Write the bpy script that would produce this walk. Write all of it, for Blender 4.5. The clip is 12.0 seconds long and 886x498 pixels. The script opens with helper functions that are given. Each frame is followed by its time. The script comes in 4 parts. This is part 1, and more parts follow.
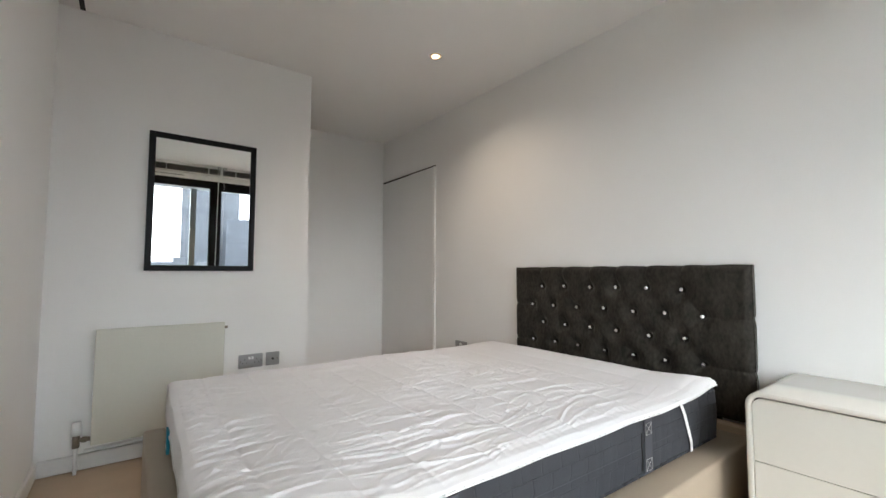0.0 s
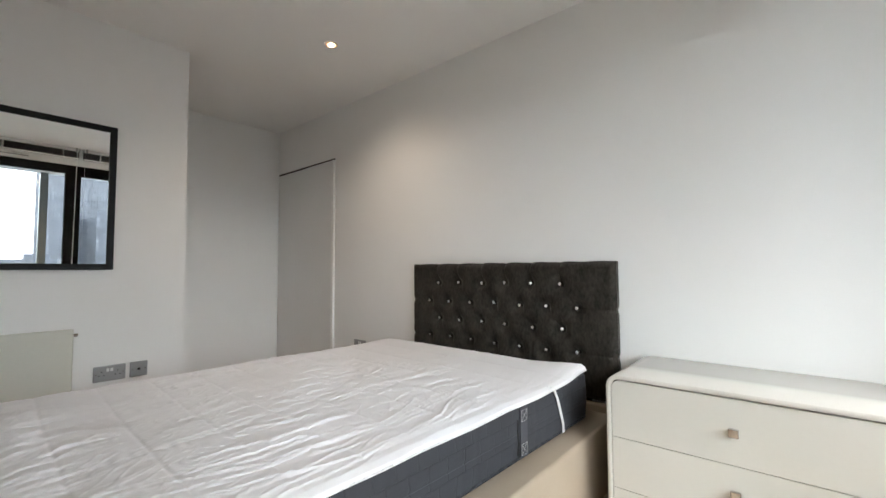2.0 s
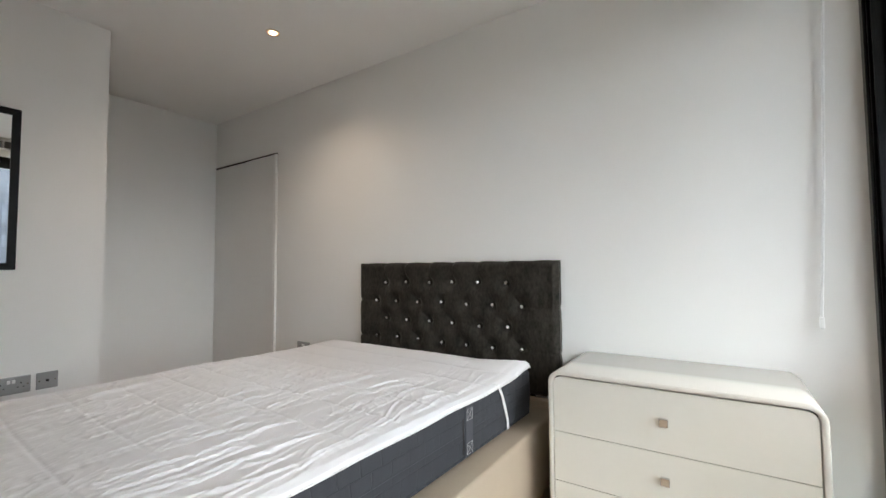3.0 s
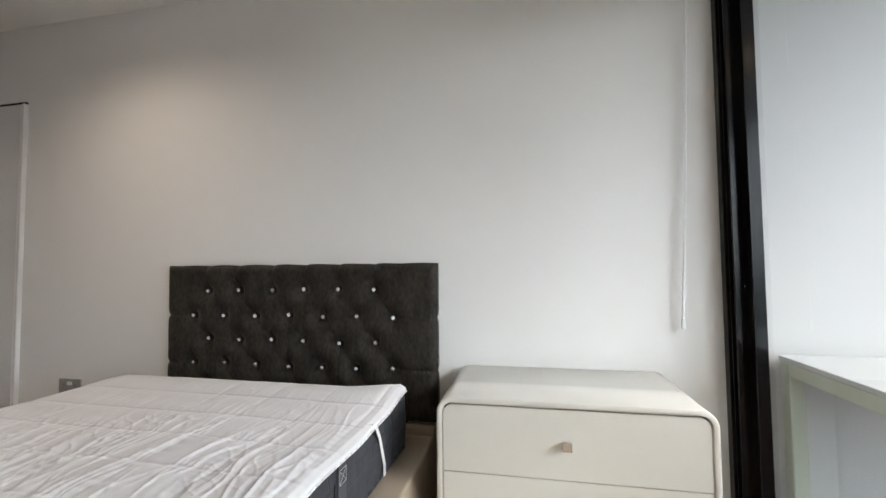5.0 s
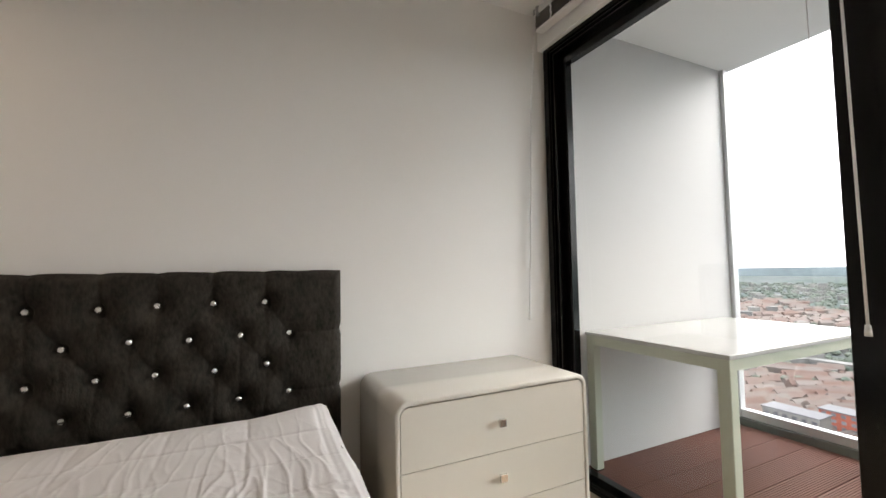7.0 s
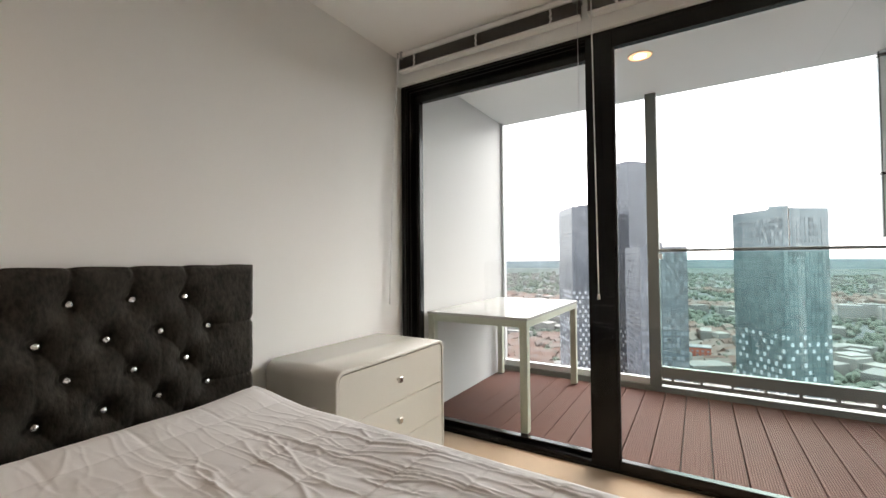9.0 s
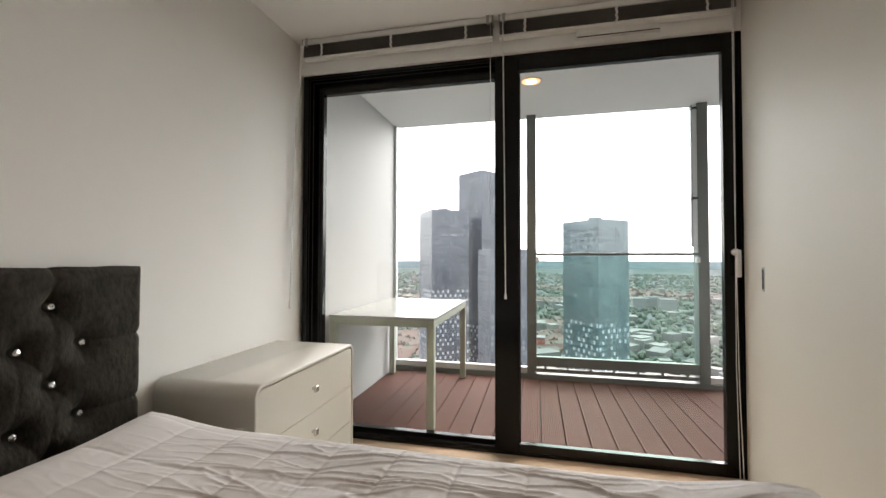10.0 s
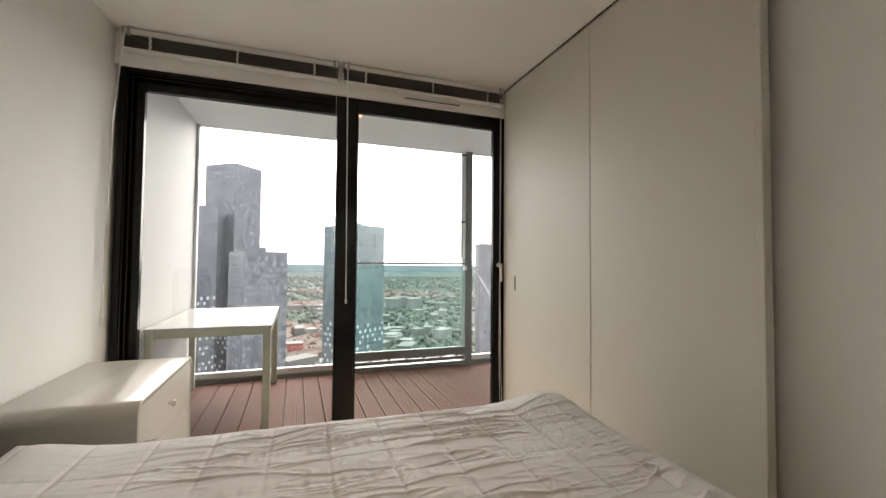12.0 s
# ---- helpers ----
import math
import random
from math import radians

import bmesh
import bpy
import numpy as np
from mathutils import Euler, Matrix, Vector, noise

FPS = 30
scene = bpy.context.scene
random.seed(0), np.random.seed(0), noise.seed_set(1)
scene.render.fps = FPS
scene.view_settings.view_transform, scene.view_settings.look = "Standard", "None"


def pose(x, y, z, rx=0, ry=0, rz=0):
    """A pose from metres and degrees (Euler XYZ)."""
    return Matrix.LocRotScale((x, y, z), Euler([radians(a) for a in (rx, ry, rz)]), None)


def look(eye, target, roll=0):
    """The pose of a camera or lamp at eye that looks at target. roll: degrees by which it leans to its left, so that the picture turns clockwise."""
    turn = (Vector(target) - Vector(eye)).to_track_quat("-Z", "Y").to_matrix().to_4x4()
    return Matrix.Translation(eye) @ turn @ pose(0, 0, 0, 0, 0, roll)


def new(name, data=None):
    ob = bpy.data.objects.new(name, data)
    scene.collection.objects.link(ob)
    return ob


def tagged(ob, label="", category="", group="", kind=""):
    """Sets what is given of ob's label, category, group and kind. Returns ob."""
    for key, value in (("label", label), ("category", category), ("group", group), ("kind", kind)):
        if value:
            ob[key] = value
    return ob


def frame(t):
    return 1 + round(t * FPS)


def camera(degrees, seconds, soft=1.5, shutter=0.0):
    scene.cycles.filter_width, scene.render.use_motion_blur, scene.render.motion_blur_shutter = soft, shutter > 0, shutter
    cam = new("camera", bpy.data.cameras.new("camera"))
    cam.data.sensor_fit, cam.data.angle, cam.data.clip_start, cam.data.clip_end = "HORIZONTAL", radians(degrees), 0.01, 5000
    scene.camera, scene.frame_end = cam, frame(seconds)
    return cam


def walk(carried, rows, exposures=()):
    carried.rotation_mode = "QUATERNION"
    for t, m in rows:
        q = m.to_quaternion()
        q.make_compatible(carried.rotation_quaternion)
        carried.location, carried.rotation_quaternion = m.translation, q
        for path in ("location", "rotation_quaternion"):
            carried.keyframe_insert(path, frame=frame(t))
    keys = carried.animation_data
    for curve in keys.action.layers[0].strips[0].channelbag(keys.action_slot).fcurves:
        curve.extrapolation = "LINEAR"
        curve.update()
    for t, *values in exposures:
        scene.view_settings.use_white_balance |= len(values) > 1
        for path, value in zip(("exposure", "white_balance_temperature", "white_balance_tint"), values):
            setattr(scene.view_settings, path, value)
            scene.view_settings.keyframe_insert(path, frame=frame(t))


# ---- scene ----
cam = camera(93.9, 12.0)
PATH = [
    (0, (-0.217, -0.009, 1.033), (0.984, 1.585, 1.15), 0.1),
    (0.5, (-0.208, -0.015, 1.03), (1.077, 1.514, 1.147), -0.1),
    (1, (-0.155, -0.045, 1.037), (1.195, 1.426, 1.143), -0.1),
    (1.5, (-0.131, -0.061, 1.04), (1.296, 1.336, 1.14), -0.2),
    (2, (-0.138, -0.056, 1.033), (1.376, 1.247, 1.135), -0.3),
    (2.5, (-0.115, -0.066, 1.036), (1.464, 1.157, 1.135), -0.3),
    (3, (-0.113, -0.054, 1.034), (1.547, 1.057, 1.13), -0.4),
    (5, (0.17, 0.234, 1.051), (2.128, 0.632, 1.142), -0.6),
    (5.5, (0.259, 0.39, 1.048), (2.256, 0.469, 1.128), -0.6),
    (6, (0.303, 0.549, 1.031), (2.284, 0.289, 1.118), -0.6),
    (6.5, (0.238, 0.747, 1.044), (2.147, 0.159, 1.147), -0.8),
    (8.5, (0.166, 1.652, 1.101), (1.468, 0.135, 1.159), -0.7),
    (9, (0.248, 1.749, 1.089), (1.3, 0.048, 1.139), -0.5),
    (9.5, (0.376, 1.775, 1.09), (1.151, -0.068, 1.135), -0.2),
    (10, (0.509, 1.872, 1.102), (0.952, -0.078, 1.149), 0.1),
    (10.5, (0.621, 1.971, 1.109), (0.734, -0.025, 1.161), 0.3),
    (11, (0.757, 2.031, 1.12), (0.548, 0.043, 1.171), 0.3),
    (11.5, (0.872, 2.148, 1.153), (0.402, 0.205, 1.206), 0.5),
    (12, (0.988, 2.337, 1.148), (0.32, 0.453, 1.217), 0.5),
]
walk(cam, [(t, look(eye, target, roll)) for t, eye, target, roll in PATH],
     [(0, 2.96, 6200, 9.5), (3, 2.82, 6190, 9.5), (5.5, 2.66, 6200, 11), (6.5, 2.45, 6750, 13), (8.5, 2.49, 6850, 12), (10.5, 2.34, 6980, 12), (12, 2.43, 7200, 13)])

# ---- light ----
world = bpy.data.worlds.new("world")
scene.world = world
world.use_nodes = True
wn = world.node_tree
bg = wn.nodes["Background"]
sky = wn.nodes.new("ShaderNodeTexSky")
sky.sky_type, sky.sun_disc, sky.sun_elevation, sky.sun_rotation = "NISHITA", False, radians(48), radians(200)
sky.air_density, sky.dust_density = 1.0, 4.0
mixer = wn.nodes.new("ShaderNodeMixRGB")
mixer.inputs[0].default_value = 0.75
mixer.inputs[2].default_value = (10.5, 10.8, 11.2, 1)
wn.links.new(sky.outputs[0], mixer.inputs[1])
wn.links.new(mixer.outputs[0], bg.inputs[0])
bg.inputs[1].default_value = 0.12
sun = new("sun", bpy.data.lights.new("sun", "SUN"))
sun.data.energy, sun.data.angle, sun.data.color = 0.5, radians(40), (1, 0.97, 0.93)
sun.matrix_world = look((0, 0, 50), (20, 60, 0))
lamp = new("lamp_light", bpy.data.lights.new("lamp_light", "SPOT"))
lamp.data.energy, lamp.data.color, lamp.data.spot_size, lamp.data.spot_blend, lamp.data.shadow_soft_size = 4.2, (1, 0.78, 0.58), radians(140), 1.0, 0.035
lamp.matrix_world = look((1.346, 2.150, 2.455), (1.3461, 2.150, 0))
balcony_lamp = new("balcony_lamp_light", bpy.data.lights.new("balcony_lamp_light", "SPOT"))
balcony_lamp.data.energy, balcony_lamp.data.color, balcony_lamp.data.spot_size, balcony_lamp.data.spot_blend = 8, (1, 0.74, 0.5), radians(110), 0.8
balcony_lamp.matrix_world = look((0.548, -1.19, 2.385), (0.5481, -1.19, 0))


# ---- materials ----
def material(name, color, rough=0.5, metal=0.0, vary=0.06, scale=3.0, fine=60.0, bump=0.1, coat=0.0, depth=0.002, stretch=(1, 1, 1), sheen=0.0, ior=1.45):
    m = bpy.data.materials.new(name)
    m.use_nodes = True
    t, n, l = m.node_tree, m.node_tree.nodes, m.node_tree.links
    p = n["Principled BSDF"]
    co = n.new("ShaderNodeTexCoord")
    mp = n.new("ShaderNodeMapping")
    mp.inputs["Scale"].default_value = stretch
    l.new(co.outputs["Object"], mp.inputs[0])
    big, small = n.new("ShaderNodeTexNoise"), n.new("ShaderNodeTexNoise")
    big.inputs["Scale"].default_value, small.inputs["Scale"].default_value = scale, fine
    big.inputs["Detail"].default_value = 4
    l.new(mp.outputs[0], big.inputs[0]), l.new(mp.outputs[0], small.inputs[0])
    mx = n.new("ShaderNodeMath")
    mx.operation = "ADD"
    l.new(big.outputs[0], mx.inputs[0]), l.new(small.outputs[0], mx.inputs[1])
    ramp = n.new("ShaderNodeMapRange")
    ramp.inputs[1].default_value, ramp.inputs[2].default_value = 0.6, 1.4
    ramp.inputs[3].default_value, ramp.inputs[4].default_value = 1 - vary, 1 + vary
    l.new(mx.outputs[0], ramp.inputs[0])
    mul = n.new("ShaderNodeVectorMath")
    mul.operation = "SCALE"
    mul.inputs[0].default_value = color
    l.new(ramp.outputs[0], mul.inputs["Scale"])
    l.new(mul.outputs[0], p.inputs["Base Color"])
    p.inputs["Roughness"].default_value, p.inputs["Metallic"].default_value = rough, metal
    p.inputs["Coat Weight"].default_value, p.inputs["IOR"].default_value = coat, ior
    if sheen:
        p.inputs["Sheen Weight"].default_value, p.inputs["Sheen Roughness"].default_value = sheen, 0.4
        p.inputs["Sheen Tint"].default_value = (0.55, 0.5, 0.45, 1)
    if bump:
        b = n.new("ShaderNodeBump")
        b.inputs["Strength"].default_value, b.inputs["Distance"].default_value = bump, depth
        l.new(mx.outputs[0], b.inputs["Height"])
        l.new(b.outputs[0], p.inputs["Normal"])
    return m


def glass(name, tint, base=0.055, rough=0.0):
    m = bpy.data.materials.new(name)
    m.use_nodes = True
    n, l = m.node_tree.nodes, m.node_tree.links
    n.remove(n["Principled BSDF"])
    tr, gl, mix = n.new("ShaderNodeBsdfTransparent"), n.new("ShaderNodeBsdfGlossy"), n.new("ShaderNodeMixShader")
    lw, power, fr = n.new("ShaderNodeLayerWeight"), n.new("ShaderNodeMath"), n.new("ShaderNodeMath")
    lw.inputs[0].default_value = 0.5
    power.operation, fr.operation = "POWER", "MULTIPLY_ADD"
    power.inputs[1].default_value, fr.inputs[1].default_value, fr.inputs[2].default_value = 5.0, 1 - base, base
    l.new(lw.outputs["Facing"], power.inputs[0]), l.new(power.outputs[0], fr.inputs[0])
    tr.inputs[0].default_value = (*tint, 1)
    gl.inputs["Roughness"].default_value = rough
    l.new(fr.outputs[0], mix.inputs[0]), l.new(tr.outputs[0], mix.inputs[1]), l.new(gl.outputs[0], mix.inputs[2])
    l.new(mix.outputs[0], n["Material Output"].inputs[0])
    return m


def glow(name, color, strength):
    m = bpy.data.materials.new(name)
    m.use_nodes = True
    p = m.node_tree.nodes["Principled BSDF"]
    p.inputs["Emission Color"].default_value, p.inputs["Emission Strength"].default_value = (*color, 1), strength
    return m


M_WALL = material("wall_paint", (0.885, 0.875, 0.855), 0.6, vary=0.015, scale=1.2, fine=250, bump=0.15, depth=0.0006)
M_CEIL = material("ceiling_paint", (0.90, 0.89, 0.87), 0.75, vary=0.012, scale=1.5, fine=200, bump=0.1, depth=0.0005)
M_PANEL = material("panel_laminate", (0.69, 0.658, 0.592), 0.42, vary=0.015, scale=1.0, fine=90, bump=0.04, depth=0.0005)
M_TRIM = material("white_gloss_trim", (0.78, 0.77, 0.75), 0.35, vary=0.02, bump=0.03)
M_FLOOR = material("tan_carpet", (0.50, 0.385, 0.28), 0.85, vary=0.12, scale=5, fine=320, bump=0.5, depth=0.003)
M_BLACK = material("black_powder_coat", (0.004, 0.004, 0.0045), 0.20, vary=0.15, fine=300, bump=0.02, depth=0.0003, ior=1.36)
M_GASKET = material("rubber_gasket", (0.008, 0.008, 0.008), 0.6, bump=0)
M_GREY = material("grey_aluminium", (0.13, 0.15, 0.145), 0.45, metal=0.2, vary=0.06, fine=200, bump=0.04)
M_GLASS = glass("clear_glass", (0.96, 0.975, 0.97))
M_BALGLASS = glass("green_tinted_glass", (0.62, 0.82, 0.78))
M_MIRROR = material("mirror_silver", (0.88, 0.9, 0.9), 0.01, metal=1.0, vary=0.0, bump=0)
M_FRAME = material("black_wood_frame", (0.005, 0.005, 0.0055), 0.45, vary=0.2, ior=1.3, fine=180, bump=0.1, stretch=(1, 1, 8))
M_VELVET = material("charcoal_crushed_velvet", (0.028, 0.0245, 0.0195), 0.8, vary=0.75, scale=13, fine=80, bump=0.5, depth=0.005, sheen=0.28, stretch=(1, 1, 0.55), ior=1.3)
M_CRYSTAL = material("crystal_button", (0.86, 0.87, 0.89), 0.09, metal=0.8, vary=0.0, bump=0)
M_LACQUER = material("cream_lacquer", (0.67, 0.655, 0.605), 0.17, vary=0.012, scale=2, fine=60, bump=0.02, depth=0.0004, coat=0.08)
M_DARKGAP = material("shadow_gap", (0.03, 0.03, 0.03), 0.8, bump=0)
M_CHROME = material("brushed_chrome", (0.6, 0.59, 0.57), 0.25, metal=1.0, vary=0.05, bump=0)
M_SHEET = material("white_quilted_cotton", (0.77, 0.755, 0.765), 0.8, vary=0.03, scale=6, fine=420, bump=0.25, depth=0.0012)
M_MATTRESS = material("grey_mattress_fabric", (0.037, 0.039, 0.046), 0.9, vary=0.12, scale=9, fine=500, bump=0.4, depth=0.0015)
def stitched(m):
    """Soft quilted stitch lines pressed into the sides of the mattress."""
    n, l = m.node_tree.nodes, m.node_tree.links
    co, sep, com, br, bp = (n.new(k) for k in ("ShaderNodeTexCoord", "ShaderNodeSeparateXYZ", "ShaderNodeCombineXYZ", "ShaderNodeTexBrick", "ShaderNodeBump"))
    add = n.new("ShaderNodeMath")
    l.new(co.outputs["Object"], sep.inputs[0])
    l.new(sep.outputs[0], add.inputs[0]), l.new(sep.outputs[1], add.inputs[1])
    l.new(add.outputs[0], com.inputs[0]), l.new(sep.outputs[2], com.inputs[1])
    l.new(com.outputs[0], br.inputs[0])
    br.inputs["Scale"].default_value, br.inputs["Mortar Size"].default_value, br.inputs["Mortar Smooth"].default_value = 1.0, 0.0035, 1.0
    br.inputs["Brick Width"].default_value, br.inputs["Row Height"].default_value = 0.078, 0.070
    bp.inputs["Strength"].default_value, bp.inputs["Distance"].default_value = 0.8, 0.003
    bp.invert = True
    l.new(br.outputs["Fac"], bp.inputs["Height"])
    l.new(n["Bump"].outputs[0], bp.inputs["Normal"])
    l.new(bp.outputs[0], n["Principled BSDF"].inputs["Normal"])


stitched(M_MATTRESS)
M_STRAP = material("white_elastic_strap", (0.75, 0.74, 0.74), 0.8, fine=400, bump=0.3)
M_BEDBASE = material("beige_faux_leather", (0.37, 0.305, 0.232), 0.5, vary=0.06, scale=7, fine=260, bump=0.25, depth=0.0015)
M_RAD = material("cream_radiator_enamel", (0.66, 0.64, 0.56), 0.35, vary=0.02, bump=0.03)
M_SOCKET = material("satin_steel_plate", (0.42, 0.42, 0.42), 0.38, metal=0.8, vary=0.04, fine=300, bump=0.03)
M_PLASTIC = material("white_plastic", (0.86, 0.86, 0.85), 0.35, bump=0)
M_BRASS = material("aged_brass_valve", (0.28, 0.24, 0.19), 0.4, metal=0.7, vary=0.2, bump=0.1)
M_BLINDSLAT = material("grey_brown_slats", (0.20, 0.185, 0.17), 0.45, vary=0.08, bump=0.03)
M_DECK = material("red_brown_composite_board", (0.100, 0.041, 0.031), 0.7, ior=1.3, vary=0.24, scale=6, fine=120, bump=0.10, depth=0.001, stretch=(1, 0.25, 1))
M_TABLE = material("white_melamine", (0.42, 0.43, 0.425), 0.22, vary=0.01, bump=0.01)
M_TABLELEG = material("greenish_white_steel", (0.42, 0.45, 0.37), 0.4, vary=0.03, bump=0.03)
# white walls darkened in colour to offset strong daylight; the soffit below stays white
M_BALWALL = material("dimmed_white_render", (0.48, 0.482, 0.48), 0.55, vary=0.03, scale=2, fine=90, bump=0.06, depth=0.001)
M_BALCEIL = material("white_balcony_soffit", (0.80, 0.80, 0.79), 0.6, vary=0.02, scale=2, fine=140, bump=0.1, depth=0.001)
M_SILL = material("pale_metal_sill", (0.6, 0.62, 0.63), 0.35, metal=0.3, bump=0.02)
M_LAMP = glow("warm_lamp_disc", (1.0, 0.42, 0.13), 0.35)
M_LAMPCORE = glow("hot_lamp_core", (1.0, 0.78, 0.5), 5.0)
M_LAMPRIM = material("lamp_rim", (0.7, 0.6, 0.5), 0.3, metal=0.3, bump=0)
M_BLUE = material("blue_care_tag", (0.02, 0.28, 0.42), 0.5, bump=0)
M_TAPE = material("grey_stitched_webbing", (0.062, 0.065, 0.074), 0.85, vary=0.15, fine=500, bump=0.4)


# ---- mesh helpers ----
def box_bm(bm, x0, x1, y0, y1, z0, z1, bevel=0.0, seg=2):
    made = bmesh.ops.create_cube(bm, size=1.0, matrix=Matrix.Translation(((x0 + x1) / 2, (y0 + y1) / 2, (z0 + z1) / 2)) @ Matrix.Diagonal((abs(x1 - x0), abs(y1 - y0), abs(z1 - z0), 1)))
    if bevel:
        edges = list({e for v in made["verts"] for e in v.link_edges})
        bmesh.ops.bevel(bm, geom=edges, offset=bevel, segments=seg, affect="EDGES", profile=0.5)
    return bm


def cyl_bm(bm, p0, p1, r0, r1=None, seg=16):
    p0, p1 = Vector(p0), Vector(p1)
    d = p1 - p0
    m = Matrix.Translation((p0 + p1) / 2) @ d.to_track_quat("Z", "Y").to_matrix().to_4x4()
    bmesh.ops.create_cone(bm, cap_ends=True, segments=seg, radius1=r0, radius2=r0 if r1 is None else r1, depth=d.length, matrix=m)
    return bm


def mesh_of(name, bm, mat, smooth=False):
    me = bpy.data.meshes.new(name)
    bm.to_mesh(me)
    bm.free()
    me.materials.append(mat)
    if smooth:
        me.shade_smooth()
    return me


def part(name, bm, mat, parent=None, label="", smooth=False):
    ob = new(name, mesh_of(name, bm, mat, smooth))
    if parent:
        ob.parent = parent
        ob.matrix_parent_inverse = parent.matrix_world.inverted()
    return tagged(ob, label)


def box(name, x0, x1, y0, y1, z0, z1, mat, parent=None, label="", bevel=0.0, seg=2):
    return part(name, box_bm(bmesh.new(), x0, x1, y0, y1, z0, z1, bevel, seg), mat, parent, label)


def empty(name, x, y, z, label, category, group=""):
    e = new(name)
    e.matrix_world = pose(x, y, z)
    bpy.context.view_layer.update()
    return tagged(e, label, category, group)


def structure(ob, label=""):
    return tagged(ob, label, kind="structure")


# ---- room ----
XW, XP, XL = 1.988, -0.500, -0.575      # headboard wall, sliding panels, wall behind them
YW, YM, YB = -0.512, 2.93, 4.02          # window frame, mirror wall, alcove back
H, XR = 2.47, 0.79                      # ceiling, end of the mirror wall
YO = -0.60                              # outer face of the window wall
TOP, DECK, BCEIL = 2.275, 0.035, 2.400  # window head, balcony deck, balcony ceiling
structure(box("floor", XL - 0.15, XW + 0.15, YO, YB + 0.15, -0.12, 0, M_FLOOR), "tan short-pile carpet over the whole bedroom")
structure(box("ceiling", XL - 0.15, XW + 0.15, YO, YB + 0.15, H, H + 0.15, M_CEIL), "plain off-white painted plaster ceiling")
structure(box("wall_east", XW, XW + 0.15, YO, YB + 0.15, 0, H, M_WALL), "white painted wall behind the headboard")
structure(box("wall_west", XL - 0.15, XL, YO, YM, 0, H, M_WALL), "white painted side wall beyond the sliding panels")
structure(box("wall_mirror", XL - 0.15, XR, YM, YB + 0.15, 0, H, M_WALL), "white painted wall carrying mirror and radiator")
structure(box("wall_alcove", XR, XW, YB, YB + 0.15, 0, H, M_WALL), "white painted wall closing the entrance alcove")
structure(box("wall_lintel", XL, XW, YO, YW + 0.03, TOP, H, M_WALL), "white painted strip of wall above the sliding window")
structure(box("wall_stub", XL, -0.531, YO, YW + 0.03, 0, TOP, M_WALL), "white painted pier beside the sliding window")


def skirting(name, x0, x1, y0, y1):
    bm = box_bm(bmesh.new(), x0, x1, y0, y1, 0, 0.082, 0.004, 1)
    return structure(part(name, bm, M_TRIM), "white painted timber skirting board")


skirting("baseboard", XL, XR, YM - 0.016, YM)
skirting("baseboard", XL, XL + 0.016, 1.41, YM - 0.016)
skirting("baseboard", XW - 0.016, XW, YW + 0.03, 3.02)
skirting("baseboard", XR, XW, YB - 0.016, YB)

# ceiling track and sliding panels
structure(box("ceiling_track", XP + 0.012, XP + 0.034, 1.40, 2.92, H - 0.005, H + 0.001, M_DARKGAP), "dark slot of the sliding panel track in the ceiling")
structure(box("ceiling_track", XP + 0.0005, XP + 0.006, YW + 0.03, 1.395, H - 0.004, H + 0.001, M_DARKGAP), "dark slot of the sliding panel track in the ceiling")


def sliding_panel(y0, y1, x):
    p = structure(part("sliding_panel", box_bm(bmesh.new(), x - 0.032, x, y0, y1, 0.012, H - 0.009, 0.0025, 1), M_PANEL), "cream laminate floor-to-ceiling sliding wardrobe panel")
    return p


near_panel = sliding_panel(YW + 0.034, 0.505, XP)
far_panel = sliding_panel(0.510, 1.362, XP + 0.002)
box("edge_profile", XP - 0.036, XP + 0.008, 1.363, 1.389, 0.012, H - 0.009, M_PANEL, far_panel, "", 0.003, 1)
box("edge_profile", XP - 0.004, XP + 0.0042, 0.5040, 0.5108, 0.012, H - 0.009, M_PANEL, near_panel)
pull = box("recessed_pull", XP - 0.006, XP + 0.002, -0.312, -0.290, 0.955, 1.066, M_SOCKET, near_panel, "small steel recessed pull", 0.002, 1)
box("pull_recess", XP - 0.004, XP + 0.0026, -0.308, -0.294, 0.965, 1.056, M_DARKGAP, pull)

# flush sliding cupboard in the alcove side
door = structure(empty("door_1", XW, 3.5, 0, "white flush sliding cupboard doors under a dark head slot", ""), "white flush sliding cupboard doors under a dark head slot")
box("leaf", XW - 0.010, XW + 0.01, 3.46, YB - 0.02, 0.085, 2.010, M_TRIM, door, "", 0.002, 1)
box("leaf", XW - 0.018, XW + 0.01, 3.052, 3.46, 0.085, 2.010, M_TRIM, door, "", 0.002, 1)
box("head_slot", XW - 0.011, XW + 0.01, 3.027, YB - 0.02, 2.013, 2.025, M_DARKGAP, door)
box("jamb_trim", XW - 0.022, XW + 0.01, 3.025, 3.045, 0.0, 2.013, M_TRIM, door, "", 0.003, 1)
box("jamb_gap", XW - 0.006, XW + 0.01, 3.046, 3.051, 0.0, 2.013, M_DARKGAP, door)


# ---- sliding window ----
window = structure(empty("window_1", 0.75, YW, 0, "black aluminium sliding balcony window with two tall panes", ""), "black aluminium sliding balcony window with two tall panes")
XA, XB = 1.974, -0.531                   # outer edges of the frame


